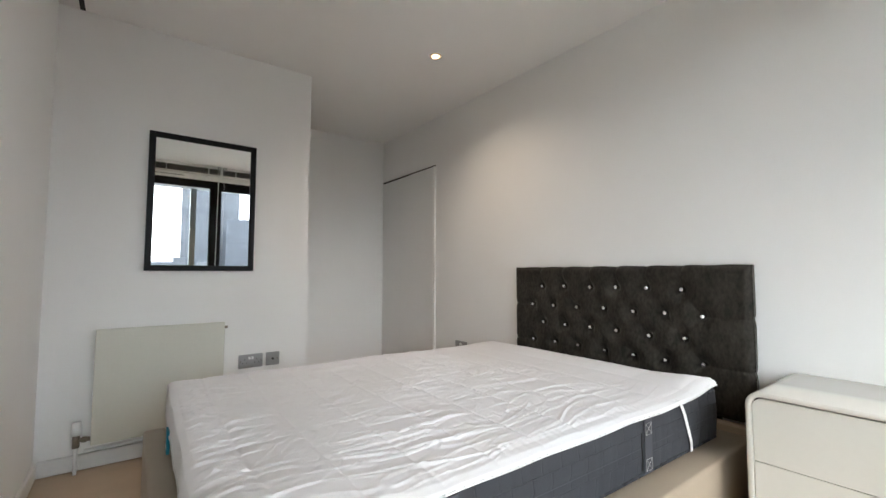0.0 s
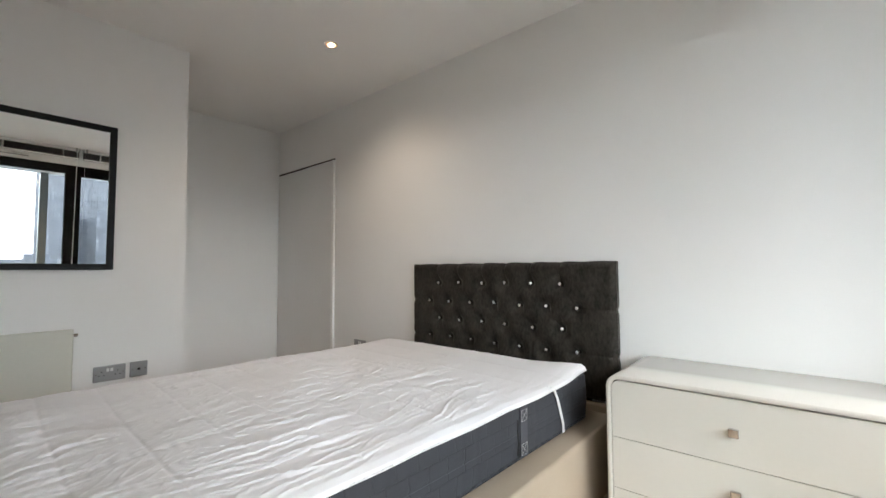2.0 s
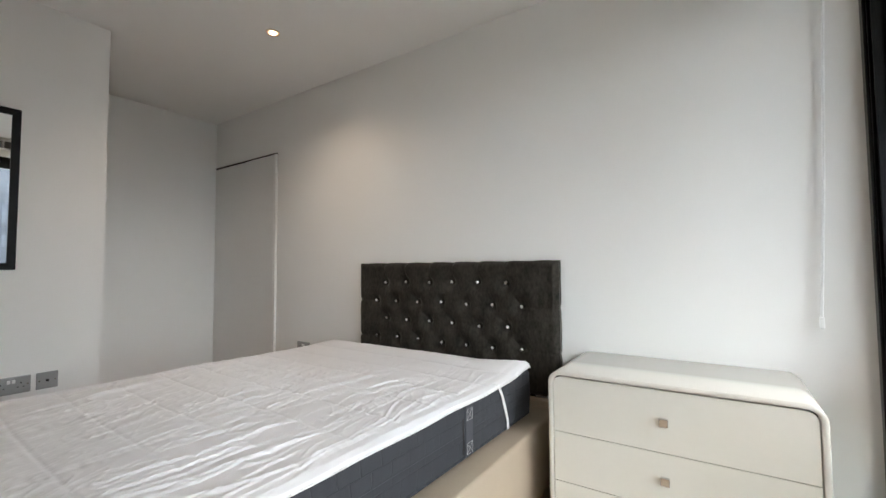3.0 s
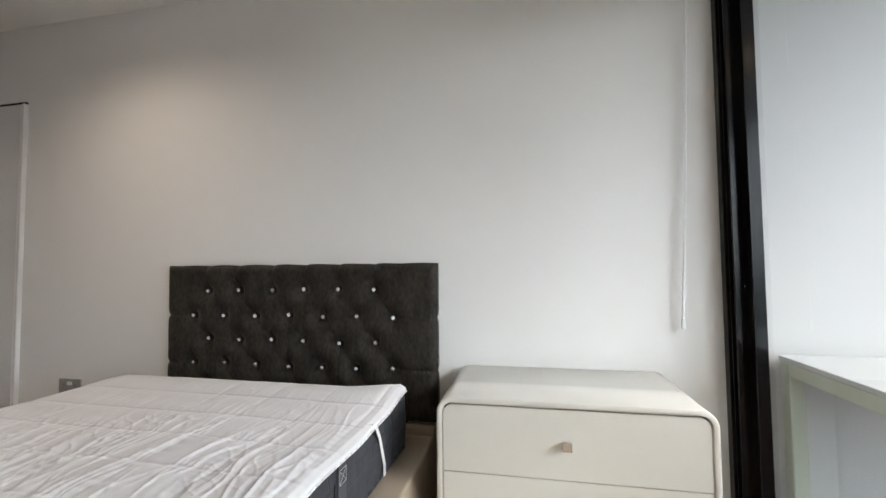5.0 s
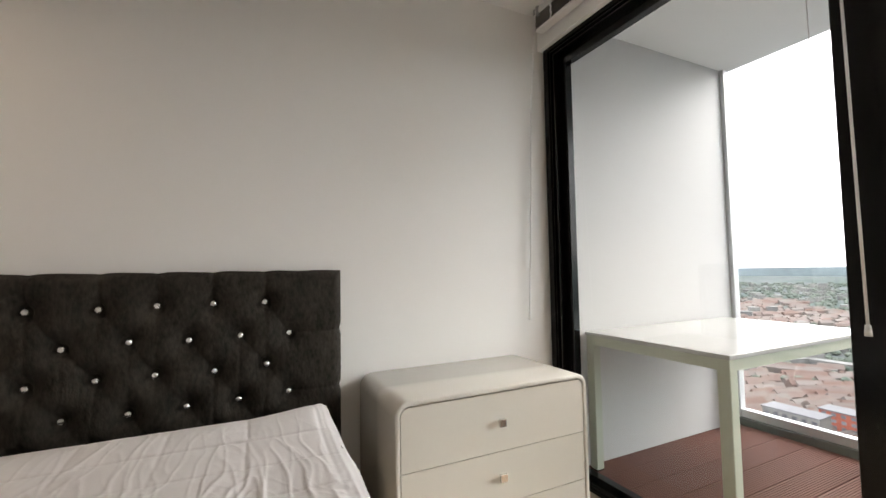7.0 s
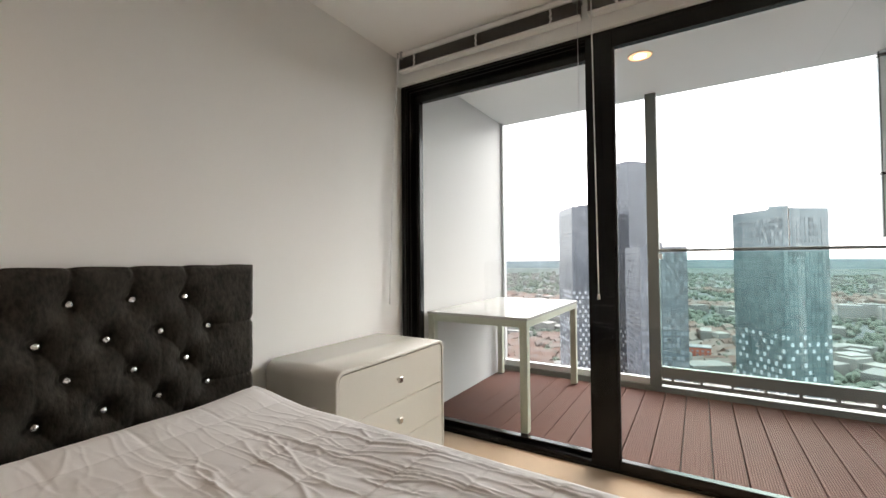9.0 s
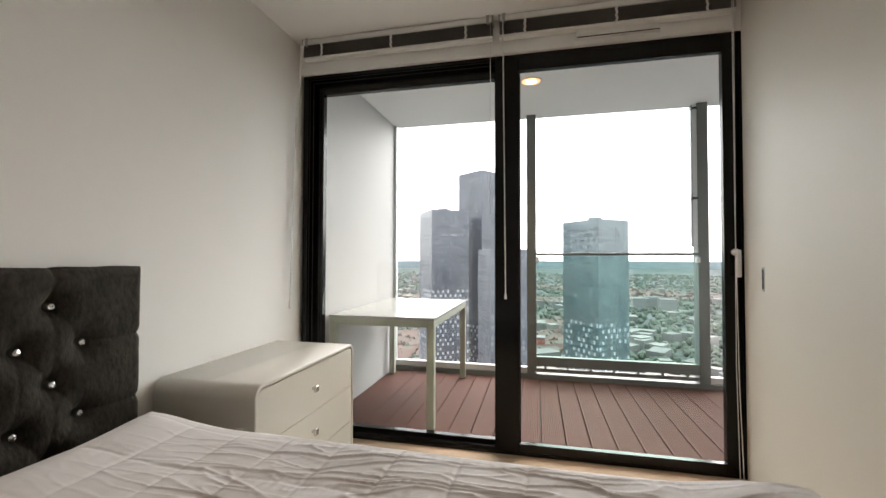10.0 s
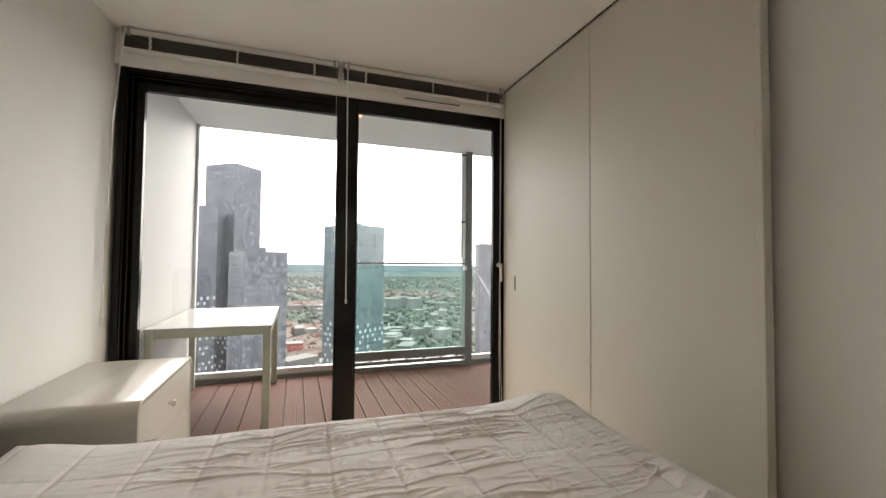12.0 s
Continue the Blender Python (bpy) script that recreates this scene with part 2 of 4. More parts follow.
def frame_ring(name, x0, x1, z0, z1, w, y0, y1, parent, mat=None):
    """Four square-cut members round an opening; w: widths left (x1 side), right, top, bottom."""
    wl, wr, wt, wb = w
    bm = bmesh.new()
    box_bm(bm, x1 - wl, x1, y0, y1, z0, z1, 0.002, 1)
    box_bm(bm, x0, x0 + wr, y0, y1, z0, z1, 0.002, 1)
    box_bm(bm, x0 + wr, x1 - wl, y0, y1, z1 - wt, z1, 0.002, 1)
    if wb:
        box_bm(bm, x0 + wr, x1 - wl, y0, y1, z0, z0 + wb, 0.002, 1)
    return part(name, bm, mat or M_BLACK, parent)


frame_ring("outer_frame", XB, XA, 0.0, TOP, (0.036, 0.030, 0.022, 0.018), YO, YW + 0.004, window)
frame_ring("track_rib", 0.68, XA - 0.036, 0.018, TOP - 0.022, (0.010, 0.0, 0.010, 0.010), YO, YW - 0.004, window)
box("track_bed", XB + 0.03, XA - 0.036, YO, YW - 0.030, TOP - 0.030, TOP - 0.022, M_GASKET, window)
frame_ring("track_rib", 0.70, XA - 0.060, 0.018, TOP - 0.042, (0.009, 0.0, 0.009, 0.014), YO, YW - 0.010, window)
fixed = frame_ring("fixed_sash", 0.635, XA - 0.082, 0.022, TOP - 0.062, (0.035, 0.10, 0.048, 0.032), YW - 0.090, YW - 0.048, window)
box("side_web", XA - 0.098, XA - 0.030, YO, YW - 0.045, 0.018, TOP - 0.022, M_BLACK, window)
box("head_web", 0.70, XA - 0.036, YO, YW - 0.045, TOP - 0.070, TOP - 0.022, M_BLACK, window)
leaf = frame_ring("sliding_leaf", -0.500, 0.745, 0.016, TOP - 0.012, (0.134, 0.075, 0.085, 0.048), YW - 0.036, YW + 0.002, window)
box("bottom_track", 0.70, XA - 0.036, YW - 0.045, YW - 0.002, 0.018, 0.024, M_BLACK, window, "", 0.001, 1)
box("glazing_bead", 0.600, 0.611, YW - 0.020, YW - 0.001, 0.066, TOP - 0.096, M_GASKET, leaf)
for nm, pr, a in (("pane", fixed, (0.73, XA - 0.113, YW - 0.0705, YW - 0.0695, 0.05, TOP - 0.106)), ("pane", leaf, (-0.428, 0.614, YW - 0.0185, YW - 0.0175, 0.06, TOP - 0.090))):
    bm = bmesh.new()
    v = [bm.verts.new(p) for p in ((a[0], a[2], a[4]), (a[1], a[2], a[4]), (a[1], a[2], a[5]), (a[0], a[2], a[5]))]
    bm.faces.new(v)
    g = part(nm, bm, M_GLASS, pr, "clear double glazing")
    g.visible_shadow = False
handle = part("window_handle", cyl_bm(bmesh.new(), (-0.472, YW + 0.001, 1.138), (-0.472, YW + 0.020, 1.138), 0.017, seg=20), M_PLASTIC, leaf, "pale grey lever handle", True)
lever = bmesh.new()
cyl_bm(lever, (-0.472, YW + 0.015, 1.138), (-0.472, YW + 0.048, 1.138), 0.009, seg=14)
box_bm(lever, -0.483, -0.461, YW + 0.038, YW + 0.052, 1.012, 1.149, 0.005, 2)
part("lever", lever, M_PLASTIC, handle)


def trickle_vent():
    v = tagged(box("trickle_vent", -0.124, 0.296, YW + 0.030, YW + 0.056, 2.300, 2.366, M_TRIM, None, "", 0.004, 2), "white plastic trickle vent on the wall over the window", "vent")
    box("vent_slot", -0.120, 0.292, YW + 0.055, YW + 0.0575, 2.3025, 2.308, M_DARKGAP, v)
    box("vent_flap", -0.112, 0.284, YW + 0.056, YW + 0.061, 2.316, 2.356, M_TRIM, v, "", 0.002, 1)


trickle_vent()


# ---- blinds ----
def cord_mesh(points, r=0.0018, sides=6):
    bm = bmesh.new()
    for a, b in zip(points, points[1:]):
        cyl_bm(bm, a, b, r, seg=sides)
    return bm


def venetian_blind(x0, x1, tapes):
    yb = YW + 0.062
    e = empty("venetian_blind", (x0 + x1) / 2, yb, 2.4, "raised grey-brown slatted blind with white rails over the window", "blind", "blinds over the window")
    box("headrail", x0, x1, yb - 0.028, yb + 0.028, 2.432, 2.464, M_TRIM, e, "white headrail", 0.004, 2)
    box("bottom_rail", x0 + 0.004, x1 - 0.004, yb - 0.026, yb + 0.026, 2.340, 2.356, M_TRIM, e, "white bottom rail", 0.006, 2)
    rng = random.Random(int(x0 * 100))
    for k in range(13):
        z = 2.360 + k * 0.0056
        bm = bmesh.new()
        dy, tilt = rng.uniform(-0.0015, 0.0015), rng.uniform(-0.0012, 0.0012)
        prof = [(-0.025, 0.0), (-0.012, 0.0022), (0, 0.003), (0.012, 0.0022), (0.025, 0.0)]
        rows = [[bm.verts.new((x, yb + py + dy, z + pz + tilt * (py / 0.025))) for py, pz in prof] for x in (x0 + 0.006, x1 - 0.006)]
        low = [[bm.verts.new((x, yb + py + dy, z + pz - 0.0012 + tilt * (py / 0.025))) for py, pz in prof] for x in (x0 + 0.006, x1 - 0.006)]
        for i in range(4):
            bm.faces.new((rows[0][i], rows[1][i], rows[1][i + 1], rows[0][i + 1]))
            bm.faces.new((low[0][i + 1], low[1][i + 1], low[1][i], low[0][i]))
        for j in (0, 4):
            bm.faces.new((rows[0][j], low[0][j], low[1][j], rows[1][j]))
        part("slat", bm, M_BLINDSLAT, e)
    for tx in tapes:
        bm = bmesh.new()
        zs = [2.348 + 0.0095 * k for k in range(10)]
        for k in range(9):
            off = 0.004 * math.sin(k * 1.9 + tx * 7)
            off2 = 0.004 * math.sin((k + 1) * 1.9 + tx * 7)
            a = [bm.verts.new(p) for p in ((tx - 0.006 + off, yb + 0.0285, zs[k]), (tx + 0.006 + off, yb + 0.0295, zs[k]), (tx + 0.006 + off2, yb + 0.0295, zs[k + 1]), (tx - 0.006 + off2, yb + 0.0285, zs[k + 1]))]
            bm.faces.new(a)
        part("ladder_tape", bm, M_STRAP, e)
    for cx in (x0 + 0.004, x1 - 0.004):
        box("end_cap", cx - 0.004, cx + 0.004, yb - 0.030, yb + 0.031, 2.428, 2.466, M_SOCKET, e)
    for bx in (x0 + 0.03, x1 - 0.03):
        box("bracket", bx - 0.008, bx + 0.008, yb - 0.030, yb + 0.033, 2.420, H - 0.001, M_SOCKET, e)
    return e


left_blind = venetian_blind(0.745, 1.935, (1.800, 1.350, 0.900))
right_blind = venetian_blind(-0.468, 0.715, (0.570, 0.096, -0.331))
part("tilt_wand", cyl_bm(bmesh.new(), (0.690, YW + 0.095, 2.43), (0.678, YW + 0.090, 0.91), 0.0035, seg=10), M_PLASTIC, right_blind, "slim clear tilt wand", True)
part("wand_tip", cyl_bm(bmesh.new(), (0.678, YW + 0.090, 0.91), (0.678, YW + 0.090, 0.882), 0.006, 0.008, seg=10), M_PLASTIC, right_blind, "", True)
part("lift_cord", cord_mesh([(0.76, YW + 0.09, 2.43), (0.76, YW + 0.088, 1.9), (0.758, YW + 0.086, 1.35)], 0.0012), M_STRAP, left_blind)
part("lift_cord", cord_mesh([(1.925, YW + 0.092, 2.43), (1.958, YW + 0.108, 1.92), (1.962, YW + 0.124, 1.40), (1.962, YW + 0.150, 0.84)], 0.0048), M_PLASTIC, left_blind, "white blind cord hanging by the wall")
box("cord_toggle", 1.955, 1.969, YW + 0.143, YW + 0.157, 0.800, 0.845, M_PLASTIC, left_blind, "", 0.004, 2)
part("lift_cord", cord_mesh([(-0.445, YW + 0.092, 2.39), (-0.444, YW + 0.085, 1.5), (-0.440, YW + 0.080, 0.6), (-0.450, YW + 0.08, 0.03)], 0.002), M_STRAP, right_blind, "thin grey double blind cord")
part("lift_cord", cord_mesh([(-0.438, YW + 0.092, 2.39), (-0.440, YW + 0.088, 1.3), (-0.450, YW + 0.085, 0.5), (-0.462, YW + 0.09, 0.03)], 0.002), M_STRAP, right_blind)


# ---- bed ----
def bed_frame():
    b = empty("bed_frame", 0.93, 1.37, 0, "beige upholstered bed base with a padded ledge on the carpet", "bed")
    for y0, y1 in ((0.630, 0.790), (2.100, 2.190)):
        bm = box_bm(bmesh.new(), -0.07, 1.905, y0, y1, 0.03, 0.344, 0.012, 3)
        part("side_rail", bm, M_BEDBASE, b, "", True)
    part("foot_board", box_bm(bmesh.new(), -0.150, -0.070, 0.630, 2.190, 0.03, 0.365, 0.012, 3), M_BEDBASE, b, "", True)
    box("head_rail", 1.9065, 1.952, 0.632, 2.188, 0.03, 0.376, M_BEDBASE, b, "", 0.010, 2)
    for k in range(14):
        x = 0.03 + k * 0.135
        box("slat", x, x + 0.07, 0.790, 2.100, 0.322, 0.344, M_BEDBASE, b)
    for x in (-0.11, 1.87):
        for y in (0.66, 2.10):
            box("foot", x - 0.025, x + 0.025, y - 0.025, y + 0.025, 0.0, 0.03, M_BLACK, b)


bed_frame()


def mattress():
    m = empty("mattress", 0.95, 1.38, 0.346, "dark grey stitched fabric mattress resting in the beige bed base", "mattress")
    x0, x1, y0, y1, z0, z1 = -0.072, 1.812, 0.722, 2.085, 0.346, 0.547
    bm = bmesh.new()
    cols, rows = 76, 10
    loop = []
    per = []
    r = 0.05
    for (cx, cy, a0) in ((x1 - r, y0 + r, -90), (x1 - r, y1 - r, 0), (x0 + r, y1 - r, 90), (x0 + r, y0 + r, 180)):
        for k in range(7):
            a = radians(a0 + 15 * k)
            per.append((cx + r * math.cos(a), cy + r * math.sin(a), math.cos(a), math.sin(a)))
    dense = []
    for i in range(len(per)):
        p, q = per[i], per[(i + 1) % len(per)]
        d = math.hypot(q[0] - p[0], q[1] - p[1])
        n = max(1, int(d / 0.012))
        for k in range(n):
            f = k / n
            dense.append(tuple(p[j] * (1 - f) + q[j] * f for j in range(4)))
    rings, along = [], 0.0
    dist = [0.0]
    for i in range(1, len(dense)):
        dist.append(dist[-1] + math.hypot(dense[i][0] - dense[i - 1][0], dense[i][1] - dense[i - 1][1]))
    nz = 24
    for j in range(nz + 1):
        f = j / nz
        ring = []
        for (x, y, nx, ny), s_ in zip(dense, dist):
            bulge = 0.006 * math.sin(math.pi * f)
            stitch = -0.0030 * math.exp(-(((f - 0.5) / 0.022) ** 2)) - 0.0022 * math.exp(-(((s_ % 0.075) - 0.0375) / 0.004) ** 2) * (1 if 0.08 < f < 0.92 else 0)
            stitch += 0.0022 * noise.noise(Vector((s_ * 7, f * 3, 0)))
            lip = -0.006 * (math.exp(-((f / 0.03) ** 2)) + math.exp(-(((1 - f) / 0.03) ** 2)))
            o = bulge + stitch + lip
            ring.append(bm.verts.new((x + nx * o, y + ny * o, z0 + (z1 - z0) * f)))
        rings.append(ring)
    n = len(dense)
    for j in range(nz):
        for i in range(n):
            bm.faces.new((rings[j][i], rings[j][(i + 1) % n], rings[j + 1][(i + 1) % n], rings[j + 1][i]))
    bm.faces.new(rings[-1])
    bm.faces.new(list(reversed(rings[0])))
    part("core", bm, M_MATTRESS, m, "", True)
    for z in (z0 + 0.008, z1 - 0.006):
        bm = bmesh.new()
        pts = dense[::4]
        for i in range(len(pts)):
            p, q = pts[i], pts[(i + 1) % len(pts)]
            cyl_bm(bm, (p[0] + p[2] * 0.001, p[1] + p[3] * 0.001, z), (q[0] + q[2] * 0.001, q[1] + q[3] * 0.001, z), 0.005, seg=6)
        part("piping", bm, M_MATTRESS, m, "", True)
    for hx in (0.37, 1.215):
        s_ = box("handle", hx - 0.024, hx + 0.024, y0 - 0.012, y0 - 0.006, z0 + 0.012, z1 - 0.012, M_TAPE, m, "grey webbing handle with cross-stitched ends", 0.0015, 1)
        for zc in (z0 + 0.04, z1 - 0.042):
            bm = bmesh.new()
            q = 0.019
            c = [(hx - q, y0 - 0.0128, zc - q), (hx + q, y0 - 0.0128, zc - q), (hx + q, y0 - 0.0128, zc + q), (hx - q, y0 - 0.0128, zc + q)]
            for a, b in ((0, 1), (1, 2), (2, 3), (3, 0), (0, 2), (1, 3)):
                cyl_bm(bm, c[a], c[b], 0.0007, seg=5)
            part("stitching", bm, M_SOCKET, s_)
    # near-black cord stands in for the shade in the gap behind the handle loop
    part("handle_gap_shade", cord_mesh([(1.178, y0 - 0.0065, z0 + 0.025), (1.181, y0 - 0.008, z0 + 0.07), (1.177, y0 - 0.0078, z0 + 0.11), (1.180, y0 - 0.007, z1 - 0.05)], 0.0022, 6), M_GASKET, m, "dark line put in as shade of the gap behind the handle")
    part("seam_thread", cord_mesh([(0.05, y0 - 0.0045, 0.4435), (0.95, y0 - 0.0052, 0.4435), (1.75, y0 - 0.0045, 0.4435)], 0.0007, 5), M_TAPE, m, "pale stitched seam line")
    tag = box("care_tag", -0.118, -0.108, 1.72, 1.775, 0.395, 0.475, M_BLUE, m, "small bright blue sewn care tag")
    box("tag_print", -0.1188, -0.1078, 1.73, 1.765, 0.41, 0.42, M_PLASTIC, tag)

    m.matrix_world = SKEW @ m.matrix_world


SKEW = Matrix.Translation((1.80, 0.72, 0)) @ pose(0, 0, 0, 0, 0, -1.3) @ Matrix.Translation((-1.80, -0.72, 0))
mattress()

TX0, TX1, TY0, TY1 = -0.108, 1.765, 0.710, 2.105


def topper_height(x, y):
    """Height of the quilted cover above the mattress: padded squares, puckered seams, long creases, lifted corner and rounded rim."""
    z = 0.569
    ed = min(x - TX0, 0.02 + TX1 - x, y - TY0, TY1 - y)
    wob = 0.010 * noise.noise(Vector((x * 1.7, y * 1.7, 3)))
    u, v = (x - 0.014 + wob) % 0.172, (y - 0.970 - wob) % 0.212
    su, sv = min(u, 0.172 - u), min(v, 0.212 - v)
    near_u, near_v = math.exp(-((su / 0.006) ** 2)), math.exp(-((sv / 0.006) ** 2))
    soft_u, soft_v = math.exp(-((su / 0.032) ** 2)), math.exp(-((sv / 0.032) ** 2))
    q = 0.70 + 0.5 * noise.noise(Vector((x * 1.4, y * 1.4, 8)))
    calm = 1 - 0.75 * min(1.0, max(0.0, (x - 1.15) / 0.35))
    z += 0.0042 * q * (1 - soft_u) * (1 - 0.7 * soft_v)
    z -= q * (0.0032 * near_u + 0.0024 * near_v)
    z += 0.009 * noise.noise(Vector((x * 2.0, y * 2.6, 0.5)))
    # puckers that run away from the stitching
    z += 0.0040 * calm * q * soft_v * noise.noise(Vector((x * 46, y * 9, 2)))
    z += 0.0024 * calm * q * soft_u * noise.noise(Vector((x * 8, y * 46, 6)))
    # long, thin, wandering creases toward the headboard
    gate = max(0.35, 1.1 * noise.noise(Vector((x * 3.4, y * 2.8, 11.0))) + 0.90)
    warp = 0.055 * noise.noise(Vector((x * 2.4, y * 2.1, 4.0))) + 0.012 * noise.noise(Vector((x * 9, y * 7, 5.0)))
    for k, (fx, fy, w, amp) in enumerate(((1.5, 8.0, 0.045, 0.0075), (2.6, 15.0, 0.09, 0.0060), (5.0, 27.0, 0.18, 0.0038))):
        n = noise.noise(Vector((x * fx + k * 5, (y + warp - 0.05 * x) * fy, k * 3.7)))
        z += 0.80 * amp * calm * gate * max(0.0, 1 - abs(n) / w) ** 1.6
    # short diagonal folds within the squares
    n = noise.noise(Vector(((x + 0.7 * y) * 7, (y - 0.7 * x + warp) * 21, 17.0)))
    z += 0.0030 * calm * max(0.0, 0.9 * noise.noise(Vector((x * 3.1, y * 3.1, 21.0))) + 0.35) * max(0.0, 1 - abs(n) / 0.12) ** 1.4
    rim = min(1.0, ed / 0.075)
    z = 0.554 + (z - 0.554) * rim * (2 - rim) + 0.0015 * math.exp(-(((ed - 0.022) / 0.006) ** 2))
    head = min(1.0, max(0.0, (x - 1.45) / 0.25))
    z += 0.014 * head * head * (3 - 2 * head) * min(1.0, 0.3 + ed / 0.1)
    # loose corner by the headboard on the window side
    d = math.hypot(x - TX1, y - TY0)
    z += 0.022 * math.exp(-((d / 0.17) ** 2))
    d2 = math.hypot(x + 0.01, y - 0.80)
    z += 0.034 * math.exp(-((d2 / 0.16) ** 2))
    return z


def topper():
    e = empty("mattress_topper", 0.93, 1.38, 0.556, "white quilted topper, creased, spread over the grey mattress", "bedding")
    nx, ny = 520, 390
    bm = bmesh.new()
    grid = []
    for i in range(nx + 1):
        x = TX0 + (TX1 - TX0) * i / nx
        row = []
        for j in range(ny + 1):
            y = TY0 + (TY1 - TY0) * j / ny
            xx = x + 0.012 * noise.noise(Vector((x * 3, y * 3, 1))) * (1 if i in (0, nx) else 0)
            yy = y + 0.006 * noise.noise(Vector((x * 5, 7, 1))) * (1 if j in (0, ny) else 0)
            row.append(bm.verts.new((xx, yy, topper_height(x, y))))
        grid.append(row)
    for i in range(nx):
        for j in range(ny):
            bm.faces.new((grid[i][j], grid[i + 1][j], grid[i + 1][j + 1], grid[i][j + 1]))
    rim = [grid[i][0] for i in range(nx + 1)] + [grid[nx][j] for j in range(1, ny + 1)] + [grid[i][ny] for i in range(nx - 1, -1, -1)] + [grid[0][j] for j in range(ny - 1, 0, -1)]
    base = []
    for k, v in enumerate(rim):
        cx, cy = (v.co.x - 0.93), (v.co.y - 1.38)
        foot = v.co.x < -0.06
        drop = 0.009 if not foot else 0.085 + 0.012 * math.sin(v.co.y * 23)
        lift = 0.022 * math.exp(-((math.hypot(v.co.x - TX1, v.co.y - TY0) / 0.16) ** 2))
        base.append(bm.verts.new((v.co.x + (-0.004 if foot else 0), v.co.y + (-0.003 if v.co.y < 0.75 else 0), min(v.co.z - drop, 0.546 + lift - (0 if not foot else 0.08)))))
    n = len(rim)
    for k in range(n):
        bm.faces.new((rim[k], base[k], base[(k + 1) % n], rim[(k + 1) % n]))
    path = [b.co.copy() for b in base]
    part("quilted_cover", bm, M_SHEET, e, "", True)
    bm = bmesh.new()
    pts = path[::8]
    for a, b in zip(pts, pts[1:] + pts[:1]):
        if (a - b).length < 0.2:
            cyl_bm(bm, a, b, 0.0035, seg=6)
    part("edge_binding", bm, M_STRAP, e, "white bound edge", True)
    bm = bmesh.new()
    arc = [(1.415, 0.722, 0.565), (1.435, 0.715, 0.560), (1.455, 0.713, 0.540), (1.480, 0.7125, 0.50), (1.505, 0.7125, 0.44), (1.525, 0.7125, 0.39), (1.535, 0.716, 0.350)]
    for a, b in zip(arc, arc[1:]):
        bm.faces.new([bm.verts.new(p) for p in ((a[0] - 0.009, a[1], a[2]), (a[0] + 0.009, a[1], a[2]), (b[0] + 0.009, b[1], b[2]), (b[0] - 0.009, b[1], b[2]))])
    bmesh.ops.remove_doubles(bm, verts=bm.verts, dist=0.0005)
    strap = part("elastic_strap", bm, M_STRAP, e, "white elastic corner strap")
    sol = strap.modifiers.new("thick", "SOLIDIFY")
    sol.thickness = 0.002
    e.matrix_world = SKEW @ e.matrix_world


topper()


